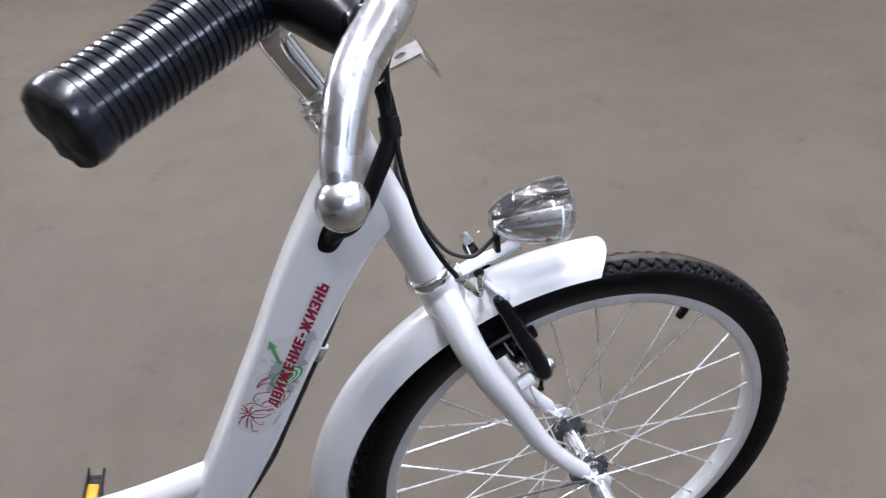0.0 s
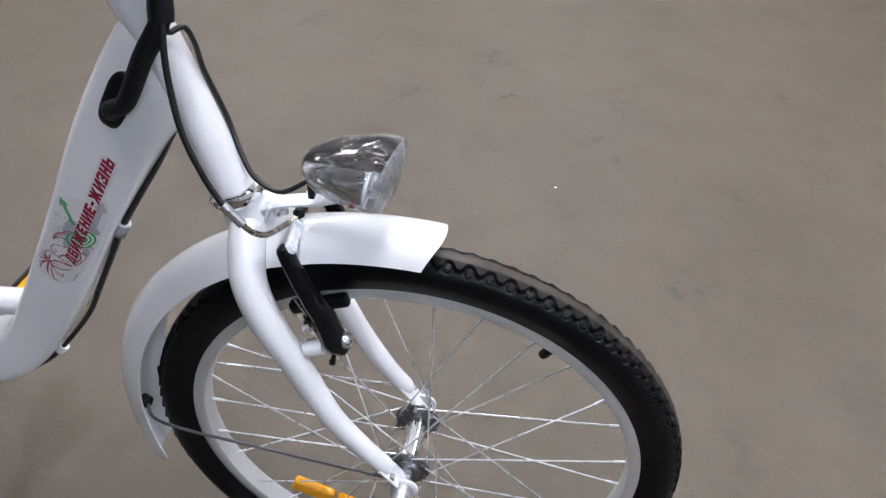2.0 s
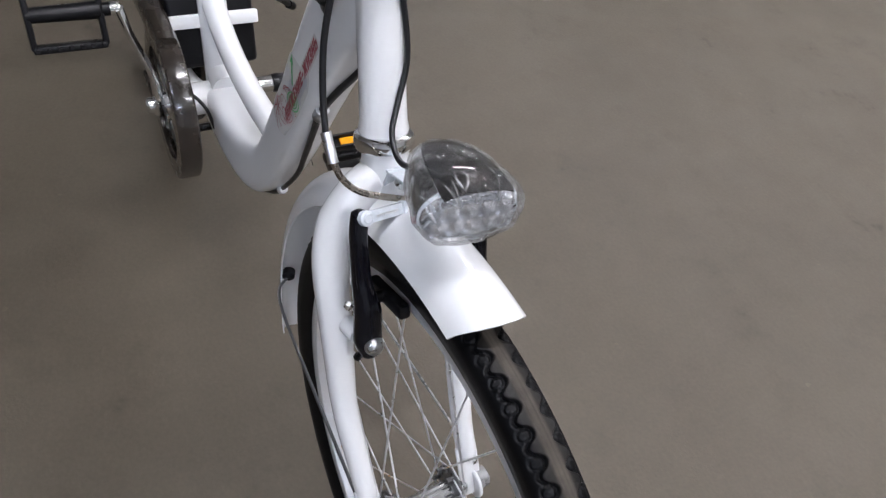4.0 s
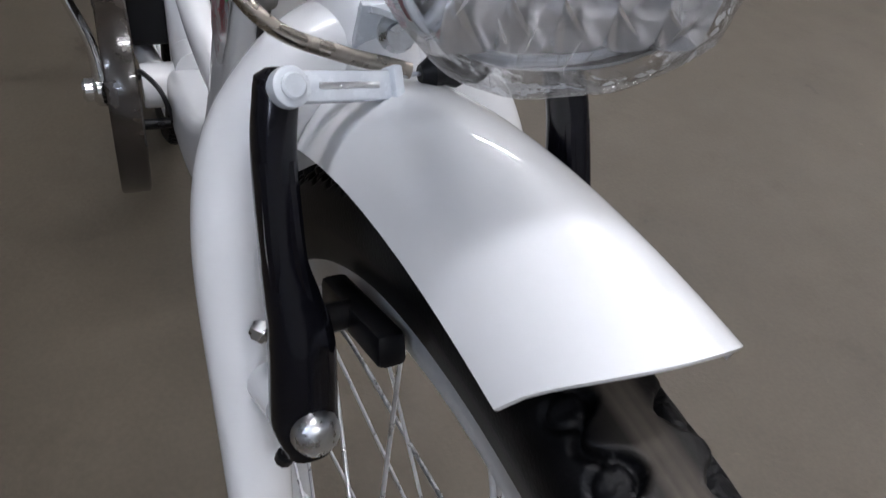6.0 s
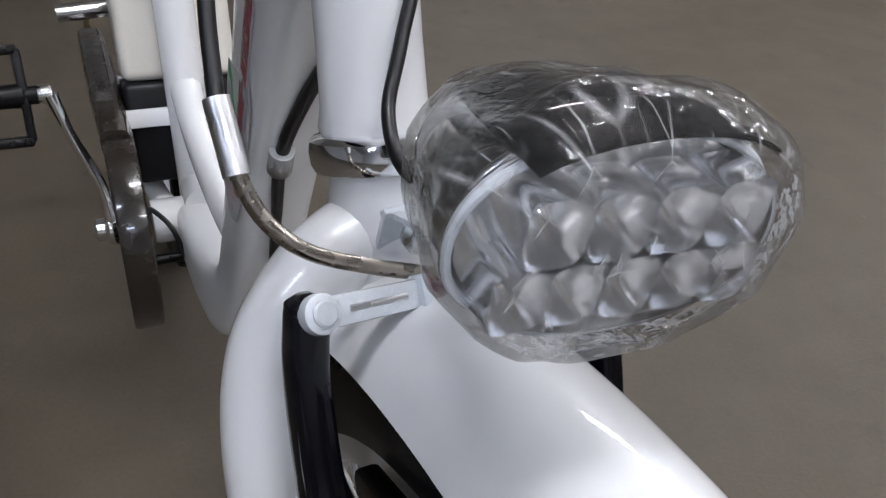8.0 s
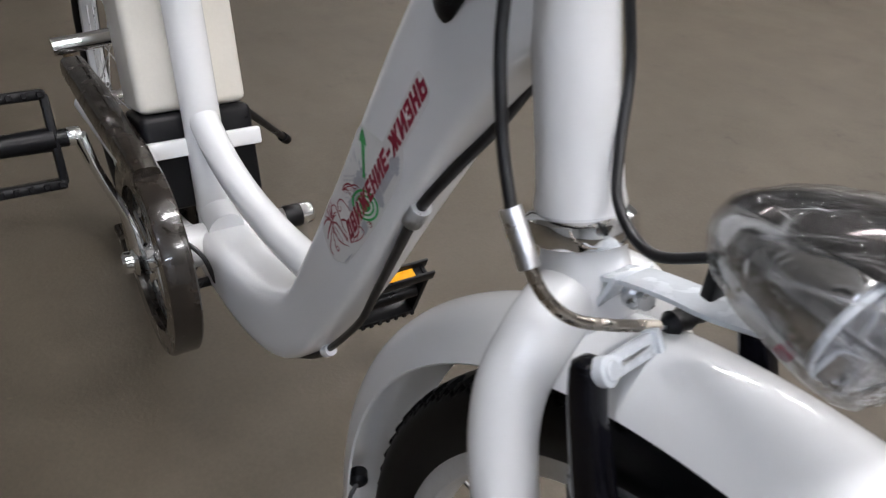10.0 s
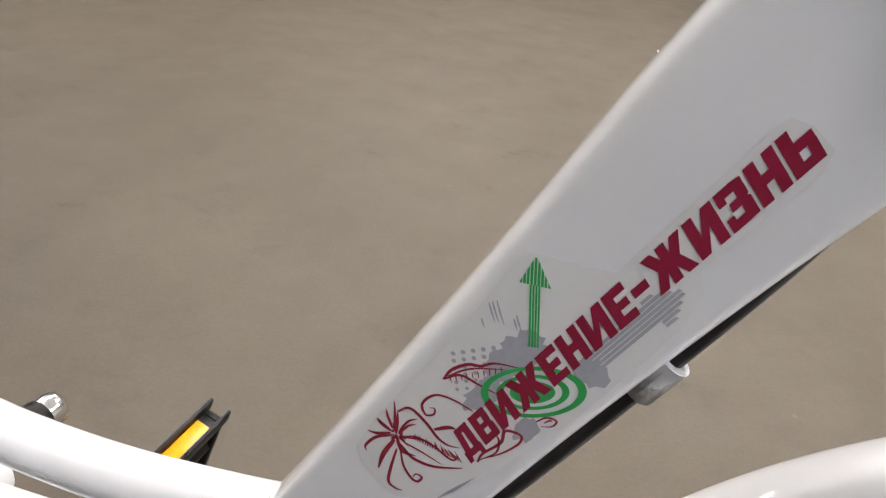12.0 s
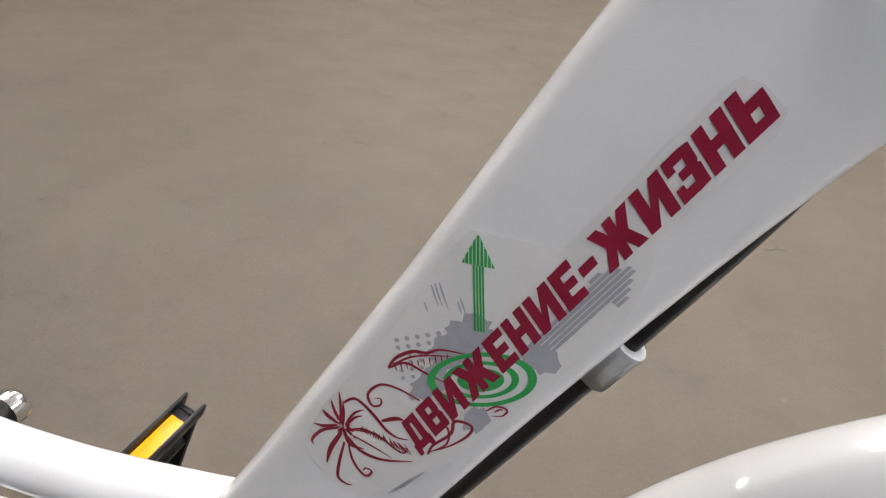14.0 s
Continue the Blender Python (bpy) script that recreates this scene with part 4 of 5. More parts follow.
part("lower_cup", turned([(0.0215, -0.005), (0.0236, -0.0045), (0.0248, -0.002), (0.0250, 0.003), (0.0244, 0.0062), (0.0222, 0.0080), (0.0195, 0.0088)], h0, HD, 36), CHROME, frame_set, "chromed headset cup")
part("upper_cup", turned([(0.0200, 0.193), (0.0255, 0.197), (0.0262, 0.202), (0.0255, 0.210), (0.0195, 0.213), (0.0215, 0.216), (0.0215, 0.226), (0.0160, 0.229)], h0, HD, 36), CHROME, frame_set, "chromed headset cup")

# cable entry
part("cable_grommet", tube([down(0.198, 0.0178, -0.0200), down(0.201, 0.0178, -0.0215), down(0.207, 0.0178, -0.0222), down(0.219, 0.0176, -0.0225), down(0.243, 0.0172, -0.0225), down(0.253, 0.0170, -0.0220), down(0.258, 0.0168, -0.0212), down(0.261, 0.0167, -0.0198)], [0.0020, 0.0068, 0.0098, 0.0113, 0.0113, 0.0098, 0.0068, 0.0020], 20, flat=0.25, side=(math.sin(STEER), math.cos(STEER), 0)), BLACK, frame_set, "black rubber cable grommet")
part("cable_sleeve", tube([down(0.215, 0.0172, -0.0220), down(0.226, 0.0170, -0.0290), frameward(-0.232, -0.035, 0.440), frameward(-0.208, -0.036, 0.481), frameward(-0.190, -0.029, 0.513), frameward(-0.189, -0.021, 0.540), frameward(-0.191, -0.016, 0.565), frameward(-0.184, -0.018, 0.610), frameward(-0.173, -0.020, 0.655), frameward(-0.185, -0.010, 0.730)], [0.0072, 0.0074, 0.0076, 0.0080, 0.0072, 0.0070, 0.0062, 0.0060, 0.0060], 14), SLEEVE, frame_set, "black sleeved cable loom")
part("cable_sleeve", tube([frameward(-0.187, -0.024, 0.522), frameward(-0.187, -0.013, 0.565), frameward(-0.168, -0.014, 0.610), frameward(-0.158, -0.014, 0.656), frameward(-0.168, 0.0, 0.730)], 0.0058, 12), SLEEVE, frame_set)
part("cable_tie", turned([(0.0095, -0.009), (0.0098, 0.0), (0.0090, 0.009)], frameward(-0.1895, -0.027, 0.520), (0.02, 0.25, 1), 16), BLACK, frame_set)
part("lower_cable", tube([down(0.205, -0.0250, 0.013), down(0.160, -0.0250, 0.008), down(0.122, -0.0240, -0.001), down(0.078, -0.0230, -0.007), down(0.020, -0.0248, -0.005), down(-0.04, -0.0262, -0.002), down(-0.095, -0.0270, 0.0), frameward(-0.4220, 0, 0.0640), frameward(-0.455, 0, 0.027), frameward(-0.500, 0, -0.010)], [0.0036, 0.0038, 0.0038, 0.0038, 0.0034, 0.0032, 0.0030, 0.0030, 0.0030, 0.0030], 12), CABLE, frame_set, "black cable under the down tube")


def clip(s, n, size):
    bm = tube([down(s - size, n, -0.007), down(s + size, n, -0.007)], 0.0068, 18, per=2, caps=False)
    sweep(bm, [down(s + size, n, -0.007), down(s - size, n, -0.007)], 0.0054, 18, per=2, caps=False)
    bmesh.ops.bridge_loops(bm, edges=[e for e in bm.edges if e.is_boundary])
    return bm


part("cable_clip", clip(0.0735, -0.0230, 0.0090), WHITE, frame_set, "white cable guide")
part("cable_clip", turned([(0.0055, -0.007), (0.0062, 0), (0.0055, 0.007)], frameward(-0.4300, 0.0, 0.0530), (0.7, 0, 0.7), 14), WHITE, frame_set, "white cable guide")

# printed decal on the down tube
decal = empty("decal", bike, "dark red and green printed decal under a clear sticker")
DY = -0.02185


def on_tube(lift):
    return lambda s, n, h: down(s, n, DY - lift - h)


def ink(name, outline, material, lift, label=""):
    return part(name, plate([(s / 1000, n / 1000) for s, n in outline], 0.00005, on_tube(lift)), material, decal, label)


def stroke(name, pts, width, material, lift, taper=0.25):
    """A drawn line of changing width."""
    path = spline([(s / 1000, n / 1000, 0) for s, n in pts], 6)
    left, right = [], []
    for i, p in enumerate(path):
        t = (path[min(i + 1, len(path) - 1)] - path[max(0, i - 1)]).normalized()
        w = 1.35 * width / 1000 * (taper + (1 - taper) * math.sin(math.pi * min(1, 0.15 + 0.85 * i / (len(path) - 1)))) / 2
        nrm = Vector((-t.y, t.x, 0)) * w
        left.append(p + nrm)
        right.append(p - nrm)
    bm = bmesh.new()
    put = on_tube(lift)
    a = [bm.verts.new(put(p.x, p.y, 0)) for p in left]
    b = [bm.verts.new(put(p.x, p.y, 0)) for p in right]
    for k in range(len(a) - 1):
        bm.faces.new((a[k], a[k + 1], b[k + 1], b[k]))
    return part(name, bm, material, decal)


ink("sticker", [(-31, 33), (-36, 27), (-39, 15), (-38, 8), (-33, 3), (-20, -6), (10, -10), (50, -13), (100, -12), (113, -7), (118, -2), (160, -3), (166, -0.5), (167, 8), (165, 13), (161, 14), (100, 14), (86, 37), (78, 38), (30, 35), (-10, 36)], STICKER, 0.00010, "clear sticker edge")


SHAPES = {}
SHAPES["Н"] = [[(0, 0), (0.37, 0), (0.37, 1), (0, 1)], [(0.63, 0), (1, 0), (1, 1), (0.63, 1)], [(0.37, 0.38), (0.63, 0.38), (0.63, 0.62), (0.37, 0.62)]]
SHAPES["И"] = [[(0, 0), (0.34, 0), (0.34, 1), (0, 1)], [(0.66, 0), (1, 0), (1, 1), (0.66, 1)], [(0.34, 0.02), (0.66, 0.54), (0.66, 0.98), (0.34, 0.46)]]
SHAPES["Е"] = [[(0, 0), (0.42, 0), (0.42, 1), (0, 1)], [(0.42, 0.77), (1, 0.77), (1, 1), (0.42, 1)], [(0.42, 0.39), (0.90, 0.39), (0.90, 0.61), (0.42, 0.61)], [(0.42, 0), (1, 0), (1, 0.23), (0.42, 0.23)]]
SHAPES["З"] = [[(0, 0), (0.62, 0), (0.62, 0.22), (0, 0.22)], [(0, 0.22), (0.28, 0.22), (0.28, 0.34), (0, 0.34)], [(0.62, 0), (1, 0.02), (1, 0.46), (0.92, 0.5), (0.62, 0.5)], [(0.62, 0.5), (0.92, 0.5), (0.98, 0.56), (0.98, 0.96), (0.62, 1)], [(0.30, 0.40), (0.62, 0.40), (0.62, 0.60), (0.30, 0.60)], [(0, 0.78), (0.62, 0.78), (0.62, 1), (0, 1)], [(0, 0.66), (0.28, 0.66), (0.28, 0.78), (0, 0.78)]]
SHAPES["Ь"] = [[(0, 0), (0.40, 0), (0.40, 1), (0, 1)], [(0.40, 0), (1, 0), (1, 0.22), (0.40, 0.22)], [(0.68, 0.22), (1, 0.22), (1, 0.44), (0.68, 0.44)], [(0.40, 0.44), (1, 0.44), (0.98, 0.68), (0.40, 0.68)]]
SHAPES["В"] = [[(0, 0), (0.38, 0), (0.38, 1), (0, 1)], [(0.38, 0), (0.94, 0), (1, 0.08), (1, 0.23), (0.38, 0.23)], [(0.66, 0.23), (1, 0.23), (1, 0.42), (0.66, 0.42)], [(0.38, 0.42), (1, 0.42), (0.92, 0.52), (0.96, 0.60), (0.38, 0.60)], [(0.62, 0.60), (0.96, 0.60), (0.96, 0.79), (0.62, 0.79)], [(0.38, 0.79), (0.96, 0.79), (0.96, 0.94), (0.90, 1), (0.38, 1)]]
SHAPES["Ж"] = [[(0.39, 0), (0.61, 0), (0.61, 1), (0.39, 1)], [(0, 0), (0.25, 0), (0.39, 0.32), (0.39, 0.66), (0.22, 0.50)], [(1, 0), (0.75, 0), (0.61, 0.32), (0.61, 0.66), (0.78, 0.50)], [(0, 1), (0.25, 1), (0.39, 0.70), (0.39, 0.66), (0.22, 0.50)], [(1, 1), (0.75, 1), (0.61, 0.70), (0.61, 0.66), (0.78, 0.50)]]
SHAPES["Д"] = [[(0, -0.14), (0.22, -0.14), (0.26, 0), (0, 0)], [(0.78, -0.14), (1, -0.14), (1, 0), (0.74, 0)], [(0, 0), (1, 0), (1, 0.23), (0, 0.23)], [(0.10, 0.23), (0.42, 0.23), (0.50, 0.80), (0.18, 0.80)], [(0.60, 0.23), (0.94, 0.23), (0.94, 0.80), (0.60, 0.80)], [(0.18, 0.80), (0.94, 0.80), (0.94, 1), (0.21, 1)]]
SHAPES["-"] = [[(0, 0.38), (1, 0.38), (1, 0.62), (0, 0.62)]]


def letters():
    text = "ДВИЖЕНИЕ-ЖИЗНЬ"
    wide = {"Ж": 1.60, "-": 0.65, "Д": 1.0, "И": 1.1, "Н": 1.0, "Ь": 0.97, "Е": 0.90, "З": 0.97, "В": 0.95}
    gap, start, tall, lean = 1.15, 2.8, 11.7, 0.31
    unit = (164.0 - start - gap * (len(text) - 1)) / sum(wide[c] for c in text)
    s = start
    put = on_tube(0.00045)
    for c in text:
        w = wide[c] * unit
        bm = bmesh.new()
        for outline in SHAPES[c]:
            bm.faces.new([bm.verts.new(put((s + x * w + lean * y * tall) / 1000, y * tall / 1000, 0)) for x, y in outline])
        bmesh.ops.recalc_face_normals(bm, faces=bm.faces)
        part("letter", bm, RED, decal)
        s += w + gap


letters()
# green arrow, made of fine stripes, and the target rings
def lerp2(a, b, f):
    return (a[0] + (b[0] - a[0]) * f, a[1] + (b[1] - a[1]) * f)


tip, la, ra, tail = (86.8, 35.0), (75.3, 33.0), (81.1, 24.3), (60.0, 14.6)
ax = (tip[0] - tail[0], tip[1] - tail[1])
al = math.hypot(*ax)
ax = (ax[0] / al, ax[1] / al)
px = (-ax[1], ax[0])
neck = lerp2(la, ra, 0.5)
for k in range(9):
    f0, f1 = (k + 0.12) / 9, (k + 0.82) / 9
    a0, a1 = lerp2(la, ra, f0), lerp2(la, ra, f1)
    reach0, reach1 = 1 - abs(2 * f0 - 1), 1 - abs(2 * f1 - 1)
    rise = (tip[0] - neck[0], tip[1] - neck[1])
    ink("green_arrow_head", [a0, a1, (a1[0] + rise[0] * reach1, a1[1] + rise[1] * reach1), (a0[0] + rise[0] * reach0, a0[1] + rise[1] * reach0)], GREEN, 0.00040)
for k in range(4):
    o = -1.42 + k * 0.95
    ink("green_arrow_stripe", [(tail[0] + px[0] * (o - 0.31), tail[1] + px[1] * (o - 0.31)), (neck[0] + px[0] * (o - 0.31), neck[1] + px[1] * (o - 0.31)), (neck[0] + px[0] * (o + 0.31), neck[1] + px[1] * (o + 0.31)), (tail[0] + px[0] * (o + 0.31), tail[1] + px[1] * (o + 0.31))], GREEN, 0.00040)


def ring_ink(name, f0, f1, material, lift):
    """One ring of the flattened target that the arrow stands on; f: share of its outer size."""
    bm = bmesh.new()
    put = on_tube(lift)
    n = 56
    rows = []
    for f in (f0, f1):
        row = []
        for k in range(n):
            c, q = 19.0 * f * math.cos(2 * math.pi * k / n), 10.6 * f * math.sin(2 * math.pi * k / n)
            row.append(bm.verts.new(put((45.5 + c * 0.77 + q * ax[0]) / 1000, (3.5 - c * 0.63 + q * ax[1]) / 1000, 0)))
        rows.append(row)
    for k in range(n):
        bm.faces.new((rows[0][k], rows[0][(k + 1) % n], rows[1][(k + 1) % n], rows[1][k]))
    return part(name, bm, material, decal)


for f0, f1 in ((0.004, 0.43), (0.56, 0.69), (0.85, 1.0)):
    ring_ink("green_ring", f0, f1, GREEN, 0.00040)
# grey arrow of stripes
for k in range(8):
    n0 = -8.6 + k * 1.45
    s1 = 111 - abs(n0 + 3.5) * 1.7
    s0 = 66 if -6.8 < n0 < 0.2 else 97.5
    ink("grey_stripe", [(s0, n0), (s1, n0), (s1 - 0.5, n0 + 1.12), (s0, n0 + 1.12)], GREYINK, 0.00025)
# grey splash with an uneven outline, drips and dots
rnd = random.Random(5)


def splash(cx, cy, rx, ry, count, lift):
    pts = []
    for k in range(count):
        a = 2 * math.pi * k / count
        j = 0.78 + 0.4 * rnd.random()
        pts.append((cx + rx * j * math.cos(a), cy + ry * j * math.sin(a)))
    ink("grey_splash", pts, GREYINK, lift)


splash(55, 15.5, 9.5, 7.0, 34, 0.00022)
splash(45, 17, 8, 5.5, 26, 0.000225)
splash(31, 14.5, 10, 4.6, 26, 0.00023)
splash(31, -5.0, 6, 4.2, 22, 0.00022)
splash(67, -4.6, 5.5, 5.5, 22, 0.00024)
for i in range(7):
    for j in range(6):
        if i + j < 10:
            r = 0.95 - 0.03 * j
            c = (35.8 + i * 3.3 - j * 2.2, 31.9 - i * 2.1 - j * 2.0)
            ink("grey_dot", [(c[0] + r * math.cos(q * 1.047), c[1] + r * math.sin(q * 1.047)) for q in range(6)], GREYINK, 0.00024)
for s0, n0, ln in ((61.7, 35.3, 1.0), (63.0, 34.8, 1.1), (64.4, 34.0, 1.3), (63.3, 25.8, 0.6), (65.0, 26.0, 0.8), (55.0, 33.5, 0.5)):
    stroke("grey_drip", [(s0, n0), (s0 - 2.2 * ln, n0 - 2.8 * ln), (s0 - 4.4 * ln, n0 - 6.0 * ln)], 0.5, GREYINK, 0.00024)
for k in range(5):
    stroke("grey_line", [(-24 + k * 2.0, -3.5 - k * 0.5), (-10 + k * 2.0, -5.0 - k * 0.4)], 0.4, GREYINK, 0.00024)
# drawn flower with leaves and curls
stroke("flower_line", [(-2.3, 31.3), (3.1, 28.9), (2.9, 21.2), (1.0, 14.0), (1.5, 9.2), (4.1, 5.7)], 1.0, INK, 0.00035)
stroke("flower_line", [(-14.2, 21.9), (-15.6, 14.8), (-11.8, 6.9), (-2.8, -0.9)], 1.1, INK, 0.00035)
stroke("flower_line", [(-12.0, 24.2), (-6.0, 19.5), (-3.6, 12.6), (-3.5, 7.2), (-2.6, 3.7), (0.0, 3.5), (-0.5, 5.3)], 0.7, INK, 0.00035)
stroke("flower_line", [(-8.6, 25.5), (-2.8, 25.9), (1.6, 24.2)], 0.7, INK, 0.00035)
stroke("flower_line", [(-10.9, 24.9), (-4.6, 24.7), (-1.1, 23.1)], 0.7, INK, 0.00035)
stroke("flower_line", [(-10.8, 23.2), (-5.0, 16.7), (-3.2, 9.4)], 0.6, INK, 0.00035)
stroke("flower_line", [(-12.5, 22.1), (-10.3, 14.8), (-8.1, 5.1)], 0.6, INK, 0.00035)
stroke("flower_line", [(-15.6, 20.9), (-21.6, 15.3), (-24.2, 10.0), (-23.8, 6.7), (-20.3, 6.7), (-21.0, 9.1), (-23.4, 9.1)], 0.9, INK, 0.00035)
stroke("flower_line", [(-17.5, 21.4), (-27.5, 17.7), (-34.2, 14.3), (-34.6, 10.4), (-33.1, 8.1)], 1.0, INK, 0.00035)
stroke("flower_line", [(-14.6, 24.6), (-24.4, 23.6), (-32.3, 20.9)], 1.5, INK, 0.00035)
stroke("flower_line", [(-13.7, 26.5), (-20.2, 30.3), (-27.2, 30.9), (-29.2, 29.2)], 1.0, INK, 0.00035)
stroke("flower_line", [(-12.1, 27.9), (-12.4, 32.6), (-11.8, 35.1)], 1.3, INK, 0.00035)
stroke("flower_line", [(-10.6, 28.1), (-7.9, 32.0), (-5.2, 35.1)], 1.0, INK, 0.00035)
stroke("flower_line", [(-9.4, 28.1), (-3.8, 31.6), (0.6, 34.9)], 0.8, INK, 0.00035)
stroke("flower_line", [(-13.0, 27.4), (-17.9, 30.9), (-20.1, 34.2)], 1.1, INK, 0.00035)
stroke("flower_line", [(-11.5, 25.8), (-6.3, 28.7), (-2.3, 31.3)], 1.0, INK, 0.00035)
stroke("flower_line", [(-11.8, 25.7), (-16.4, 19.5), (-13.7, 14.4)], 1.2, INK, 0.00035)
stroke("flower_line", [(24.1, 27.9), (29.8, 28.2), (36.3, 25.7), (39.8, 21.9), (44.6, 19.3), (50.1, 12.0)], 1.0, INK, 0.00035)
stroke("flower_line", [(24.1, 27.9), (30.6, 24.8), (32.7, 18.4), (35.0, 10.9)], 0.8, INK, 0.00035)
stroke("flower_line", [(26.6, 27.6), (35.8, 23.8), (45.5, 15.3)], 0.6, INK, 0.00035)
stroke("flower_line", [(21.9, 12.5), (19.8, 20.4), (16.0, 25.9), (9.0, 27.0), (5.8, 23.3), (8.4, 21.2), (10.9, 22.5), (9.4, 24.1)], 0.8, INK, 0.00035)
stroke("flower_line", [(2.9, 17.0), (8.3, 14.0), (10.1, 11.6)], 1.3, INK, 0.00035)
stroke("flower_line", [(4.8, -2.7), (9.7, -1.6), (19.3, -2.8), (24.8, -0.6), (27.9, -5.4), (24.2, -7.2), (15.2, -5.8), (6.4, -2.4)], 0.9, INK, 0.00035)
stroke("flower_line", [(20.3, 2.1), (19.9, -1.3), (14.5, -4.4), (6.4, -2.7)], 0.6, INK, 0.00035)
stroke("flower_line", [(37.1, -5.1), (41.4, -6.4), (43.0, -9.5), (39.9, -9.9), (36.9, -7.5)], 0.6, INK, 0.00035)
stroke("flower_line", [(38.8, -7.2), (41.5, -7.9), (41.2, -8.7)], 0.5, INK, 0.00035)
# shading strokes inside the petals and the seeds in the middle
rnd = random.Random(9)
for k in range(26):
    a = radians(rnd.uniform(0, 360))
    r = rnd.uniform(2.5, 7.0)
    stroke("flower_line", [(-11.5 + 1.2 * math.cos(a), 25.5 + 1.2 * math.sin(a)), (-11.5 + r * math.cos(a + 0.15), 25.5 + r * math.sin(a + 0.15))], rnd.uniform(0.4, 0.9), INK, 0.00034)
for k in range(20):
    f = k / 13
    stroke("flower_line", [(-8 + 5 * f, 20 - 13 * f), (-5.5 + 4.5 * f + rnd.uniform(-1, 1), 20.5 - 10 * f)], 0.4, INK, 0.00033)
for k in range(10):
    f = k / 9
    stroke("flower_line", [(27 + 18 * f, 27 - 10 * f), (25.5 + 17 * f, 25.0 - 10 * f)], 0.35, INK, 0.00033)

# battery and its holder
battery = empty("battery", bike)
tilt = math.atan2(0.070, 0.23)
BM = FRAME @ Matrix.Translation((-0.815, 0, 0.125)) @ Matrix.Rotation(-tilt, 4, "Y")
part("battery_case", block((0.085, 0.122, 0.36), BM @ Matrix.Translation((-0.005, 0, 0.18)), 0.010, 3), CASE, battery, "cream-white battery case")
part("battery_base", block((0.092, 0.126, 0.110), BM @ Matrix.Translation((-0.005, 0, -0.056)), 0.008, 3), BLACK, battery, "black battery holder")
part("holder_strap", block((0.010, 0.132, 0.020), BM @ Matrix.Translation((0.050, 0, -0.038)), 0.003), WHITE, battery, "white holder bracket")

# cranks, chainring and pedals
drive = empty("crankset", bike)
BB = Vector((-0.712, 0, -0.001))
CAP_END = 0.111


def bbw(x, y, z):
    return frameward(BB.x + x, y, BB.z + z)


side = FRAME.to_3x3() @ Vector((0, 1, 0))
part("chain_guard", turned([(0.0840, -0.092), (0.1110, -0.092), (0.1135, -0.089), (0.1135, -0.064), (0.1115, -0.062), (0.1030, -0.062), (0.1010, -0.084), (0.0840, -0.086)], bbw(0, 0, 0), side, 64, closed=True), BROWNFILM, drive, "dark chain guard ring in shiny wrapping")
part("chainring", turned([(0.062, -0.080), (0.084, -0.080), (0.084, -0.077), (0.062, -0.077)], bbw(0, 0, 0), side, 64, closed=True), ZINC, drive)
for k in range(5):
    a = 2 * math.pi * k / 5 + 0.4
    part("spider_arm", tube([bbw(0.012 * math.cos(a), -0.080, 0.012 * math.sin(a)), bbw(0.072 * math.cos(a), -0.081, 0.072 * math.sin(a))], [0.009, 0.006], 10, flat=0.5, side=side), CHROME, drive)
part("spindle_cap", turned([(0.016, -0.080), (0.018, -0.088), (0.018, -0.100), (0.0125, -0.104), (0.0125, -0.112), (0.009, -0.115)], bbw(0, 0, 0), side, 24), CHROME, drive)
part("pedal_nut", turned([(0.0085, -0.128), (0.0095, -0.130), (0.0095, -0.140), (0.008, -0.142)], bbw(-0.020, 0, 0.150), side, 12), CHROME, drive)
part("crank_arm", tube([bbw(0, -0.096, 0), bbw(-0.004, -0.100, 0.05), bbw(-0.014, -0.120, 0.110), bbw(-0.020, -0.130, 0.150)], [0.014, 0.010, 0.009, 0.012], 16, flat=0.6, side=side), CHROME, drive, "chromed crank arm")
part("spindle_cap", turned([(0.012, 0.045), (0.0130, 0.080), (0.0135, 0.100), (0.0135, CAP_END - 0.006), (0.0110, CAP_END - 0.002), (0.006, CAP_END)], bbw(0.003, 0, 0.013), side, 24), CHROME, drive)
part("crank_arm", tube([bbw(0.002, 0.092, 0.004), bbw(0.004, 0.104, -0.05), bbw(0.014, 0.124, -0.110), bbw(0.018, 0.132, -0.152)], [0.012, 0.010, 0.009, 0.012], 16, flat=0.6, side=side), CHROME, drive, "chromed crank arm")
part("sensor_wire", tube([bbw(0.0, -0.058, 0.010), bbw(0.02, -0.056, 0.028), bbw(0.045, -0.040, 0.018), bbw(0.055, -0.030, -0.015)], 0.0028, 8), CABLE, drive)
part("sensor", turned([(0.006, 0), (0.006, 0.030)], bbw(0.030, -0.060, -0.030), side, 12), BLACK, drive)
part("chain_cover", tube([bbw(0.02, -0.079, 0.108), bbw(-0.03, -0.079, 0.1095), bbw(-0.12, -0.080, 0.104), bbw(-0.22, -0.081, 0.100), bbw(-0.34, -0.083, 0.094)], [0.0150, 0.0165, 0.0180, 0.0185, 0.0170], 16, flat=0.95, power=3.5), BROWNFILM, drive, "dark chain cover in shiny wrapping")
part("chain_cover", tube([bbw(0.0, -0.079, -0.108), bbw(-0.10, -0.080, -0.096), bbw(-0.20, -0.081, -0.080)], 0.0080, 12, power=3), BROWNFILM, drive)
chain_mesh = finish("chain_link", block((0.012, 0.010, 0.012), FRAME @ Matrix.Translation((BB.x - 0.32, -0.0830, BB.z + 0.104)), 0.002, 1), CHAIN)
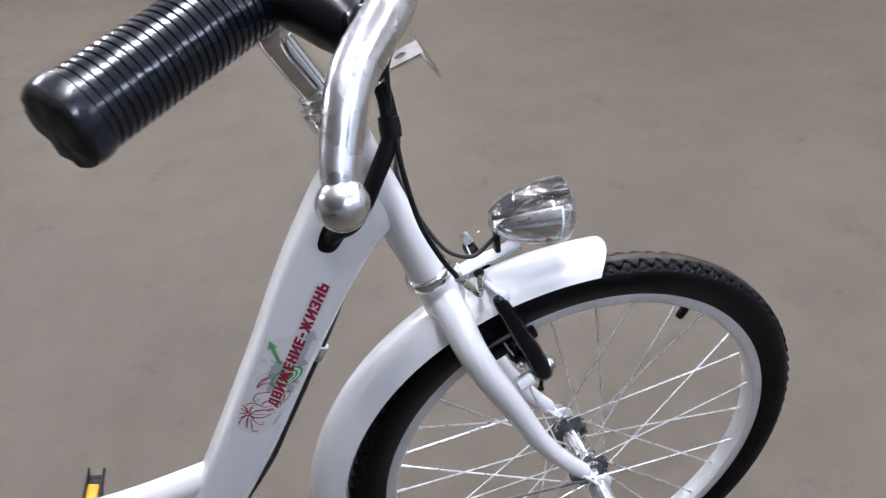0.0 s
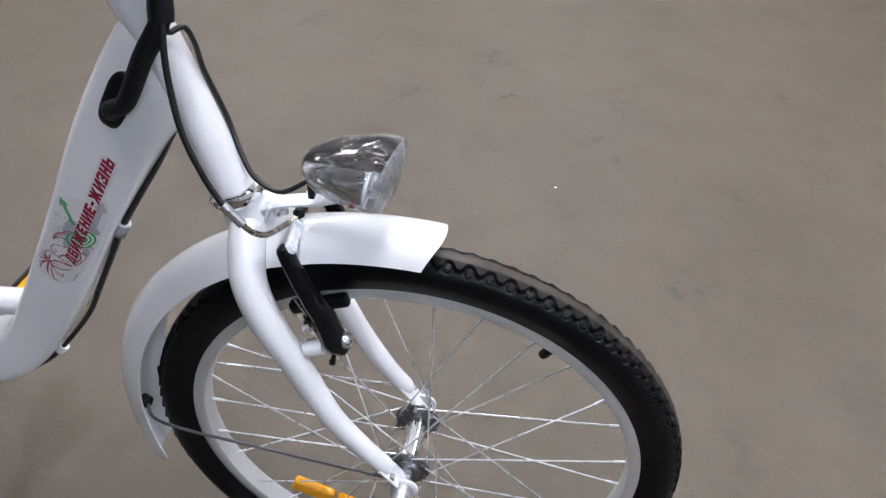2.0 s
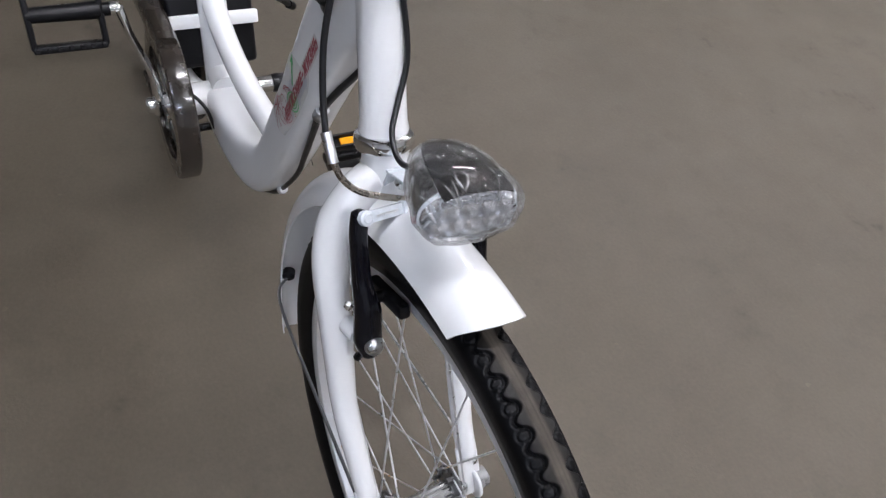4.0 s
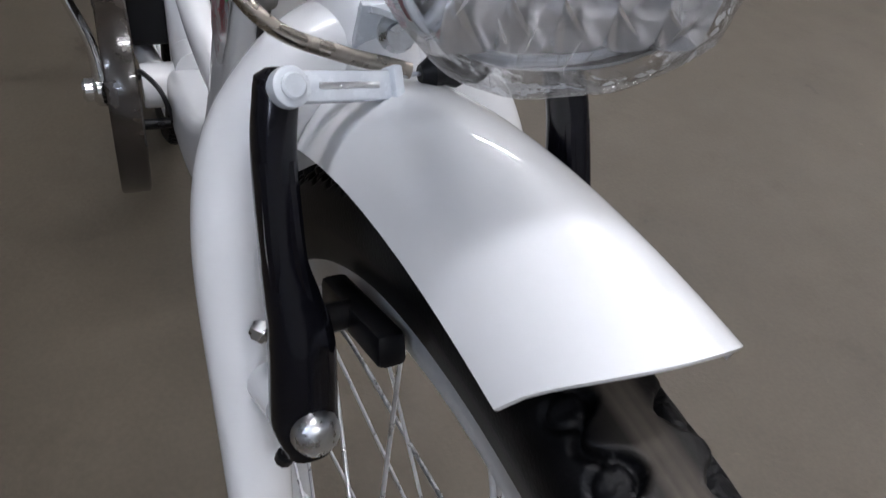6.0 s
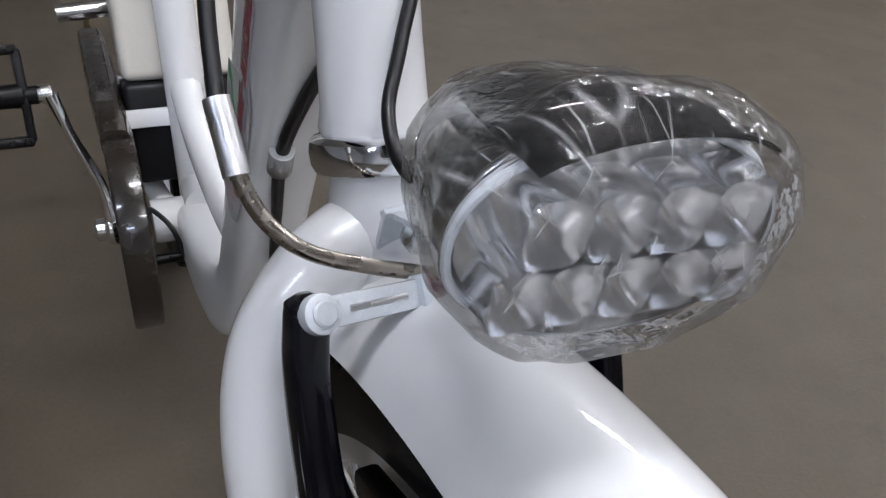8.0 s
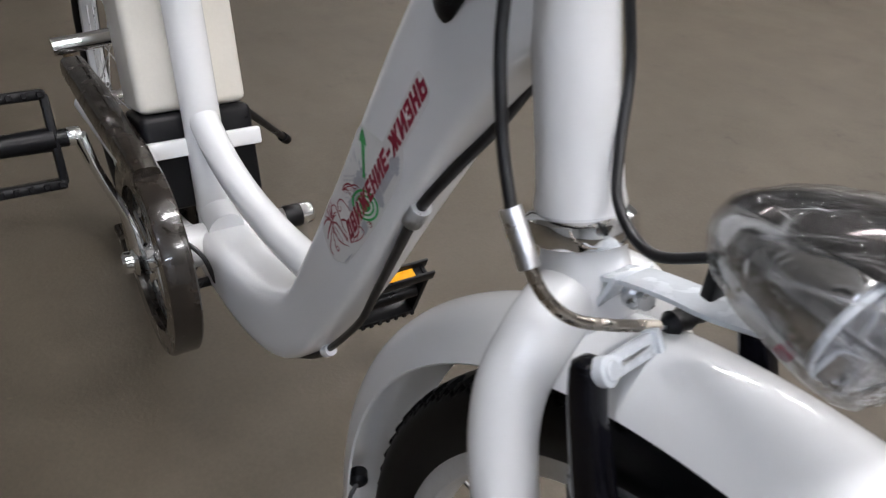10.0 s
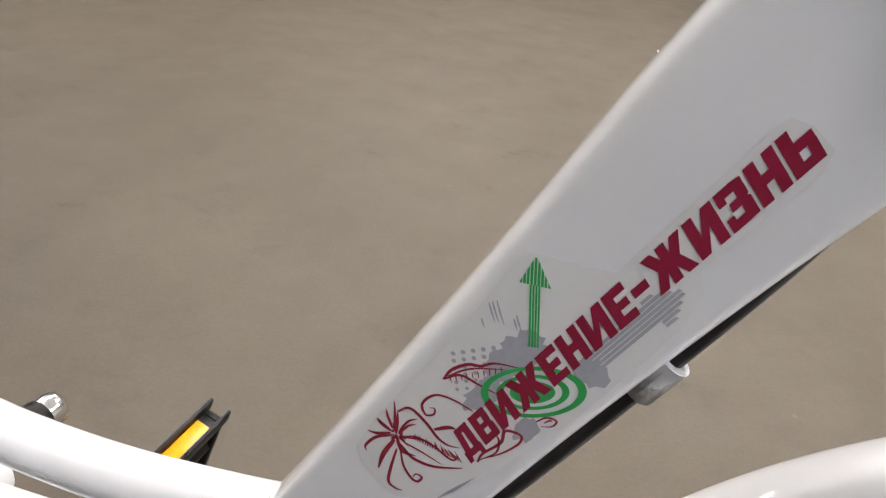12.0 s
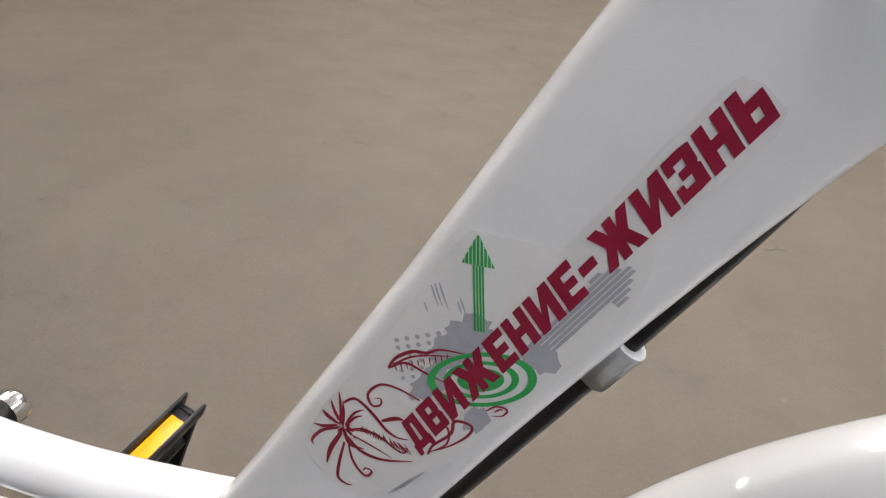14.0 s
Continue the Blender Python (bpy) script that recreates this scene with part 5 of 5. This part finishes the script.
for k in range(12):
    o = new("chain_link", chain_mesh)
    o.parent = drive
    o.matrix_basis = Matrix.Translation(FRAME.to_3x3() @ Vector((-0.0127 * k, 0, -0.0012 * k)))


def pedal(y0, outward, x, z, tip, amber, deep):
    top = empty("pedal", bike)
    m = FRAME @ Matrix.Translation((x, y0 + outward * 0.055, z)) @ Matrix.Rotation(tip, 4, "Y")
    part("pedal_axle", turned([(0.009, -0.060), (0.009, -0.045), (0.012, -0.044), (0.010, 0.045)], m @ Vector((0, 0, 0)), side * outward, 16), BLACK, top)
    for s in (-1, 1):
        if s == amber:
            # a channel with raised walls that end in two prongs, the reflector deep in it
            bar = block((0.006, 0.090, deep), m @ Matrix.Translation((s * 0.040, 0, 0)), 0.002)
            for w in (-1, 1):
                block((0.016, 0.106, 0.0042), m @ Matrix.Translation((s * 0.047, 0, w * (deep / 2 - 0.002))), 0.0015, 2, bm=bar)
            part("cage_bar", bar, BLACK, top)
            part("pedal_reflector", block((0.006, 0.066, deep - 0.010), m @ Matrix.Translation((s * 0.0445, -outward * 0.006, 0)), 0.001), ORANGE, top, "amber pedal reflector")
        else:
            part("cage_bar", block((0.010, 0.092, deep), m @ Matrix.Translation((s * 0.044, 0, 0)), 0.003), BLACK, top)
            for k in range(-3, 4):
                part("cage_tooth", block((0.006, 0.006, deep + 0.006), m @ Matrix.Translation((s * 0.044, k * 0.0135, 0)), 0.001, 1), BLACK, top)
        part("cage_end", block((0.090, 0.008, deep - 0.002), m @ Matrix.Translation((0, s * 0.044, 0)), 0.003), BLACK, top)


pedal(-0.142, -1, BB.x - 0.020, BB.z + 0.150, radians(70), 0, 0.020)
pedal(0.170, 1, BB.x + 0.008, BB.z - 0.156, radians(-70), 1, 0.026)

part("spindle_sleeve", turned([(0.0128, 0.072), (0.0142, 0.074), (0.0142, 0.092), (0.0130, 0.094)], bbw(0.003, 0, 0.013), side, 20), BLACK, drive)
part("rear_cross_tube", tube([wheelward(-0.950, -0.075, 0.163), wheelward(-0.950, 0.010, 0.169)], 0.0105, 16), CHROME, frame_set, "chromed cross tube")
stand = empty("kickstand", bike)
part("stand_leg", tube([wheelward(-0.860, 0.085, 0.120), wheelward(-0.944, 0.159, 0.040), wheelward(-1.020, 0.224, -0.030), wheelward(-1.085, 0.279, -0.090)], [0.0060, 0.0058, 0.0056, 0.0056], 12), BLACK, stand, "black kickstand leg")
part("stand_foot", tube([wheelward(-1.078, 0.273, -0.084), wheelward(-1.098, 0.290, -0.102)], [0.0085, 0.0085], 12), RUBBER, stand, "black rubber foot")

# stem, handlebar, grip and brake lever
bars = empty("handlebar", bike)
part("stem", tube([frameward(-0.236, 0, 0.535), frameward(-0.253, 0, 0.570), frameward(-0.265, 0, 0.594), frameward(-0.2685, 0, 0.605), frameward(-0.261, 0, 0.616), frameward(-0.236, 0, 0.637), frameward(-0.208, 0, 0.652)], [0.0132, 0.0132, 0.0136, 0.0146, 0.0140, 0.0125, 0.0140], 24, power=2.6, per=5), CHROME, bars, "chromed cast stem")
part("stem_rib", tube([frameward(-0.243, -0.0130, 0.560), frameward(-0.262, -0.0145, 0.600), frameward(-0.250, -0.0140, 0.622), frameward(-0.220, -0.0130, 0.643)], 0.0020, 8), CHROME, bars)
part("bar_clamp", turned([(0.0165, -0.024), (0.0180, -0.020), (0.0180, 0.020), (0.0165, 0.024)], frameward(-0.204, 0, 0.653), side, 24), CHROME, bars)
part("clamp_bolt", turned([(0.0050, -0.018), (0.0050, 0.004), (0.0065, 0.004), (0.0065, 0.009)], frameward(-0.192, 0, 0.640), (0.3, 0, -1), 6), ZINC, bars)
GA, GB = wheelward(-0.364, -0.311, 0.687), wheelward(-0.270, -0.238, 0.709)
part("bar", tube([frameward(-0.204, 0.02, 0.653), wheelward(-0.190, -0.045, 0.665), wheelward(-0.180, -0.110, 0.690), wheelward(-0.195, -0.165, 0.706), wheelward(-0.225, -0.203, 0.711), GB, GA], 0.0110, 18), CHROME, bars, "chromed handlebar")
part("bar", tube([frameward(-0.204, -0.02, 0.653), wheelward(-0.190, 0.045, 0.665), wheelward(-0.180, 0.110, 0.690), wheelward(-0.195, 0.165, 0.706), wheelward(-0.225, 0.203, 0.711), wheelward(-0.270, 0.238, 0.709), wheelward(-0.364, 0.311, 0.687)], 0.0110, 18), CHROME, bars)


def grip():
    bm = bmesh.new()
    d = (GA - GB).normalized()
    n = (GA - GB).length
    prof = [(0.0155, -0.005), (0.0185, -0.002)]
    k = 0
    h = 0.0
    while h < n - 0.012:
        prof += [(0.0186, h), (0.0186, h + 0.0022), (0.0178, h + 0.0026), (0.0178, h + 0.0036)]
        h += 0.0040
    prof += [(0.0195, n - 0.010), (0.0198, n - 0.005), (0.0190, n - 0.0015)]
    return turned(prof, GB, d, 40, bm)


def grip_end():
    """The grip's closed end, under bunched-up film."""
    d = (GA - GB).normalized()
    n = (GA - GB).length
    bm = turned([(0.0192, n - 0.0020), (0.0188, n - 0.0006), (0.0168, n + 0.0015), (0.0145, n + 0.0020), (0.0110, n + 0.0024), (0.0060, n + 0.0028), (0.0010, n + 0.0030)], GB, d, 40)
    for v in bm.verts:
        v.co += d * (0.0014 * noise.noise(v.co * 160))
    return bm


part("grip", grip(), GRIPM, bars, "black ribbed rubber grip in clear film", smooth=25)
part("grip_end", grip_end(), SLEEVE, bars, "dull black grip end")
part("lever_clamp", turned([(0.0150, -0.014), (0.0165, -0.011), (0.0165, 0.011), (0.0150, 0.014)], wheelward(-0.222, -0.200, 0.711), (0.76, 0.62, -0.05), 24), BLACK, bars, "black lever clamp")
part("lever_mount", tube([wheelward(-0.220, -0.258, 0.6885), wheelward(-0.224, -0.266, 0.691), wheelward(-0.233, -0.281, 0.6955), wheelward(-0.240, -0.295, 0.699), wheelward(-0.244, -0.302, 0.700)], [0.0065, 0.0085, 0.0105, 0.0090, 0.0030], 18), GLOSSBLACK, bars, "black brake lever mount")
part("lever_mount", tube([wheelward(-0.228, -0.205, 0.708), wheelward(-0.226, -0.235, 0.703), wheelward(-0.226, -0.262, 0.698)], [0.010, 0.009, 0.008], 14), GLOSSBLACK, bars)
part("lever_mount", tube([wheelward(-0.266, -0.243, 0.708), wheelward(-0.256, -0.260, 0.703), wheelward(-0.247, -0.276, 0.697), wheelward(-0.240, -0.289, 0.691), wheelward(-0.238, -0.293, 0.689)], [0.0165, 0.0165, 0.0145, 0.0105, 0.0050], 20), BLACK, bars)
part("adjuster", turned([(0.0040, 0), (0.0048, 0.004), (0.0042, 0.014), (0.0034, 0.018)], wheelward(-0.221, -0.259, 0.6882), (0.80, 0.52, 0.45), 14), BLACK, bars)
lever = part("brake_lever", tube([wheelward(-0.2240, -0.2620, 0.7000), wheelward(-0.2234, -0.2845, 0.7095), wheelward(-0.2250, -0.3089, 0.7172), wheelward(-0.2314, -0.3364, 0.7213), wheelward(-0.2434, -0.3614, 0.7198), wheelward(-0.2584, -0.3844, 0.7128), wheelward(-0.2670, -0.3989, 0.6962), wheelward(-0.2696, -0.4054, 0.6877)], [0.0072, 0.0084, 0.0091, 0.0093, 0.0092, 0.0087, 0.0076, 0.0064], 18, flat=0.85), POLISHED, bars, "polished aluminium brake lever")
ball = bmesh.new()
bmesh.ops.create_uvsphere(ball, u_segments=24, v_segments=16, radius=0.0086, matrix=Matrix.Translation(wheelward(-0.270, -0.408, 0.684)))
part("ball_end", ball, POLISHED, lever)

# chromed basket bracket in front of the head tube
bracket = empty("front_bracket", bike)
BU, BV = Vector((0.951, 0, 0.310)), Vector((0, 1, 0))
BO = Vector((-0.151, 0, 0.574)) - BU * 0.0890


def on_bracket(u, v, h):
    p = BO + BU * u + BV * v + Vector((-0.310, 0, 0.951)) * h
    return frameward(p.x, p.y, p.z)


part("bracket_ring", turned([(0.0200, -0.0015), (0.0262, -0.0015), (0.0262, 0.0015), (0.0200, 0.0015)], on_bracket(0, 0, 0), HD, 32, closed=True), CHROME, bracket)
for v in (-1, 1):
    part("bracket_strip", tube([on_bracket(0.012, v * 0.0215, 0), on_bracket(0.025, v * 0.0245, 0.001), on_bracket(0.038, v * 0.0270, 0), on_bracket(0.049, v * 0.0215, 0), on_bracket(0.056, v * 0.0120, 0)], 0.0015, 10, flat=2.4, power=4), CHROME, bracket)


def holed(u0, u1, half, cu, r):
    """A strip with a round hole, as two halves that meet beside the hole."""
    bm = bmesh.new()
    for v in (-1, 1):
        arc = [(cu + r * math.cos(math.pi * k / 10), v * r * math.sin(math.pi * k / 10)) for k in range(11)]
        line = [(u1, 0), *arc, (u0, 0), (u0, v * half * 0.8), (u0 + 0.004, v * half), (u1, v * half)]
        lo = [bm.verts.new(on_bracket(a, b, -0.0011)) for a, b in line]
        hi = [bm.verts.new(on_bracket(a, b, 0.0011)) for a, b in line]
        bm.faces.new(lo)
        bm.faces.new(hi)
        for k in range(len(line)):
            j = (k + 1) % len(line)
            if k not in (0, 11):
                bm.faces.new((lo[k], lo[j], hi[j], hi[k]))
    bmesh.ops.recalc_face_normals(bm, faces=bm.faces)
    return bm


part("bracket_strip", holed(0.0530, 0.0885, 0.0150, 0.0700, 0.0052), CHROME, bracket, smooth=20)
low = Matrix((BU, BV, Vector((-0.310, 0, 0.951)))).transposed().to_4x4()
low.translation = BO + BU * 0.0890
part("bracket_plate", block((0.0024, 0.061, 0.0225), FRAME @ low @ Matrix.Translation((0.0006, 0.0025, -0.0100)) @ Matrix.Rotation(radians(-14), 4, "Y"), 0.0010), CHROME, bracket, "chromed bracket plate")

# small marks and scraps on the floor
scuff = empty("scuff_mark", None, "small dark forked scuff mark on the concrete floor", "stain")
scuff.matrix_basis = pose(0.005, 1.352, GROUND + 0.0006)
for a, b, w in (((-0.022, -0.014), (0.002, 0.004), 0.0032), ((0.002, 0.004), (0.024, 0.006), 0.0036), ((0.0, 0.002), (0.004, 0.016), 0.0022)):
    part("scuff_stroke", tube([(a[0], a[1], 0), ((a[0] + b[0]) / 2 + 0.002, (a[1] + b[1]) / 2 - 0.002, 0), (b[0], b[1], 0)], [w, w * 1.2, w * 0.5], 8, flat=0.10, side=(0, 0, 1)), SCUFF, scuff)


def scrap(x, y, turn, long, wide):
    rnd = random.Random(int(x * 1000) + 7)
    rim = [(long * math.cos(k * 0.6283) * rnd.uniform(0.7, 1.1), wide * math.sin(k * 0.6283) * rnd.uniform(0.7, 1.1)) for k in range(10)]
    ob = new("paper_scrap", finish("paper_scrap", plate(rim, 0.0006, lambda a, b, h: Vector((a, b, h + 0.0004 + 0.05 * abs(a) * wide))), CASE))
    ob.matrix_basis = pose(x, y, GROUND + 0.0004, rz=turn)
    return tagged(ob, "small torn white scrap lying on the concrete floor", "paper", group="scraps on the floor")


scrap(-0.375, 3.13, 108, 0.075, 0.014)
scrap(0.154, 0.957, 40, 0.0045, 0.0022)
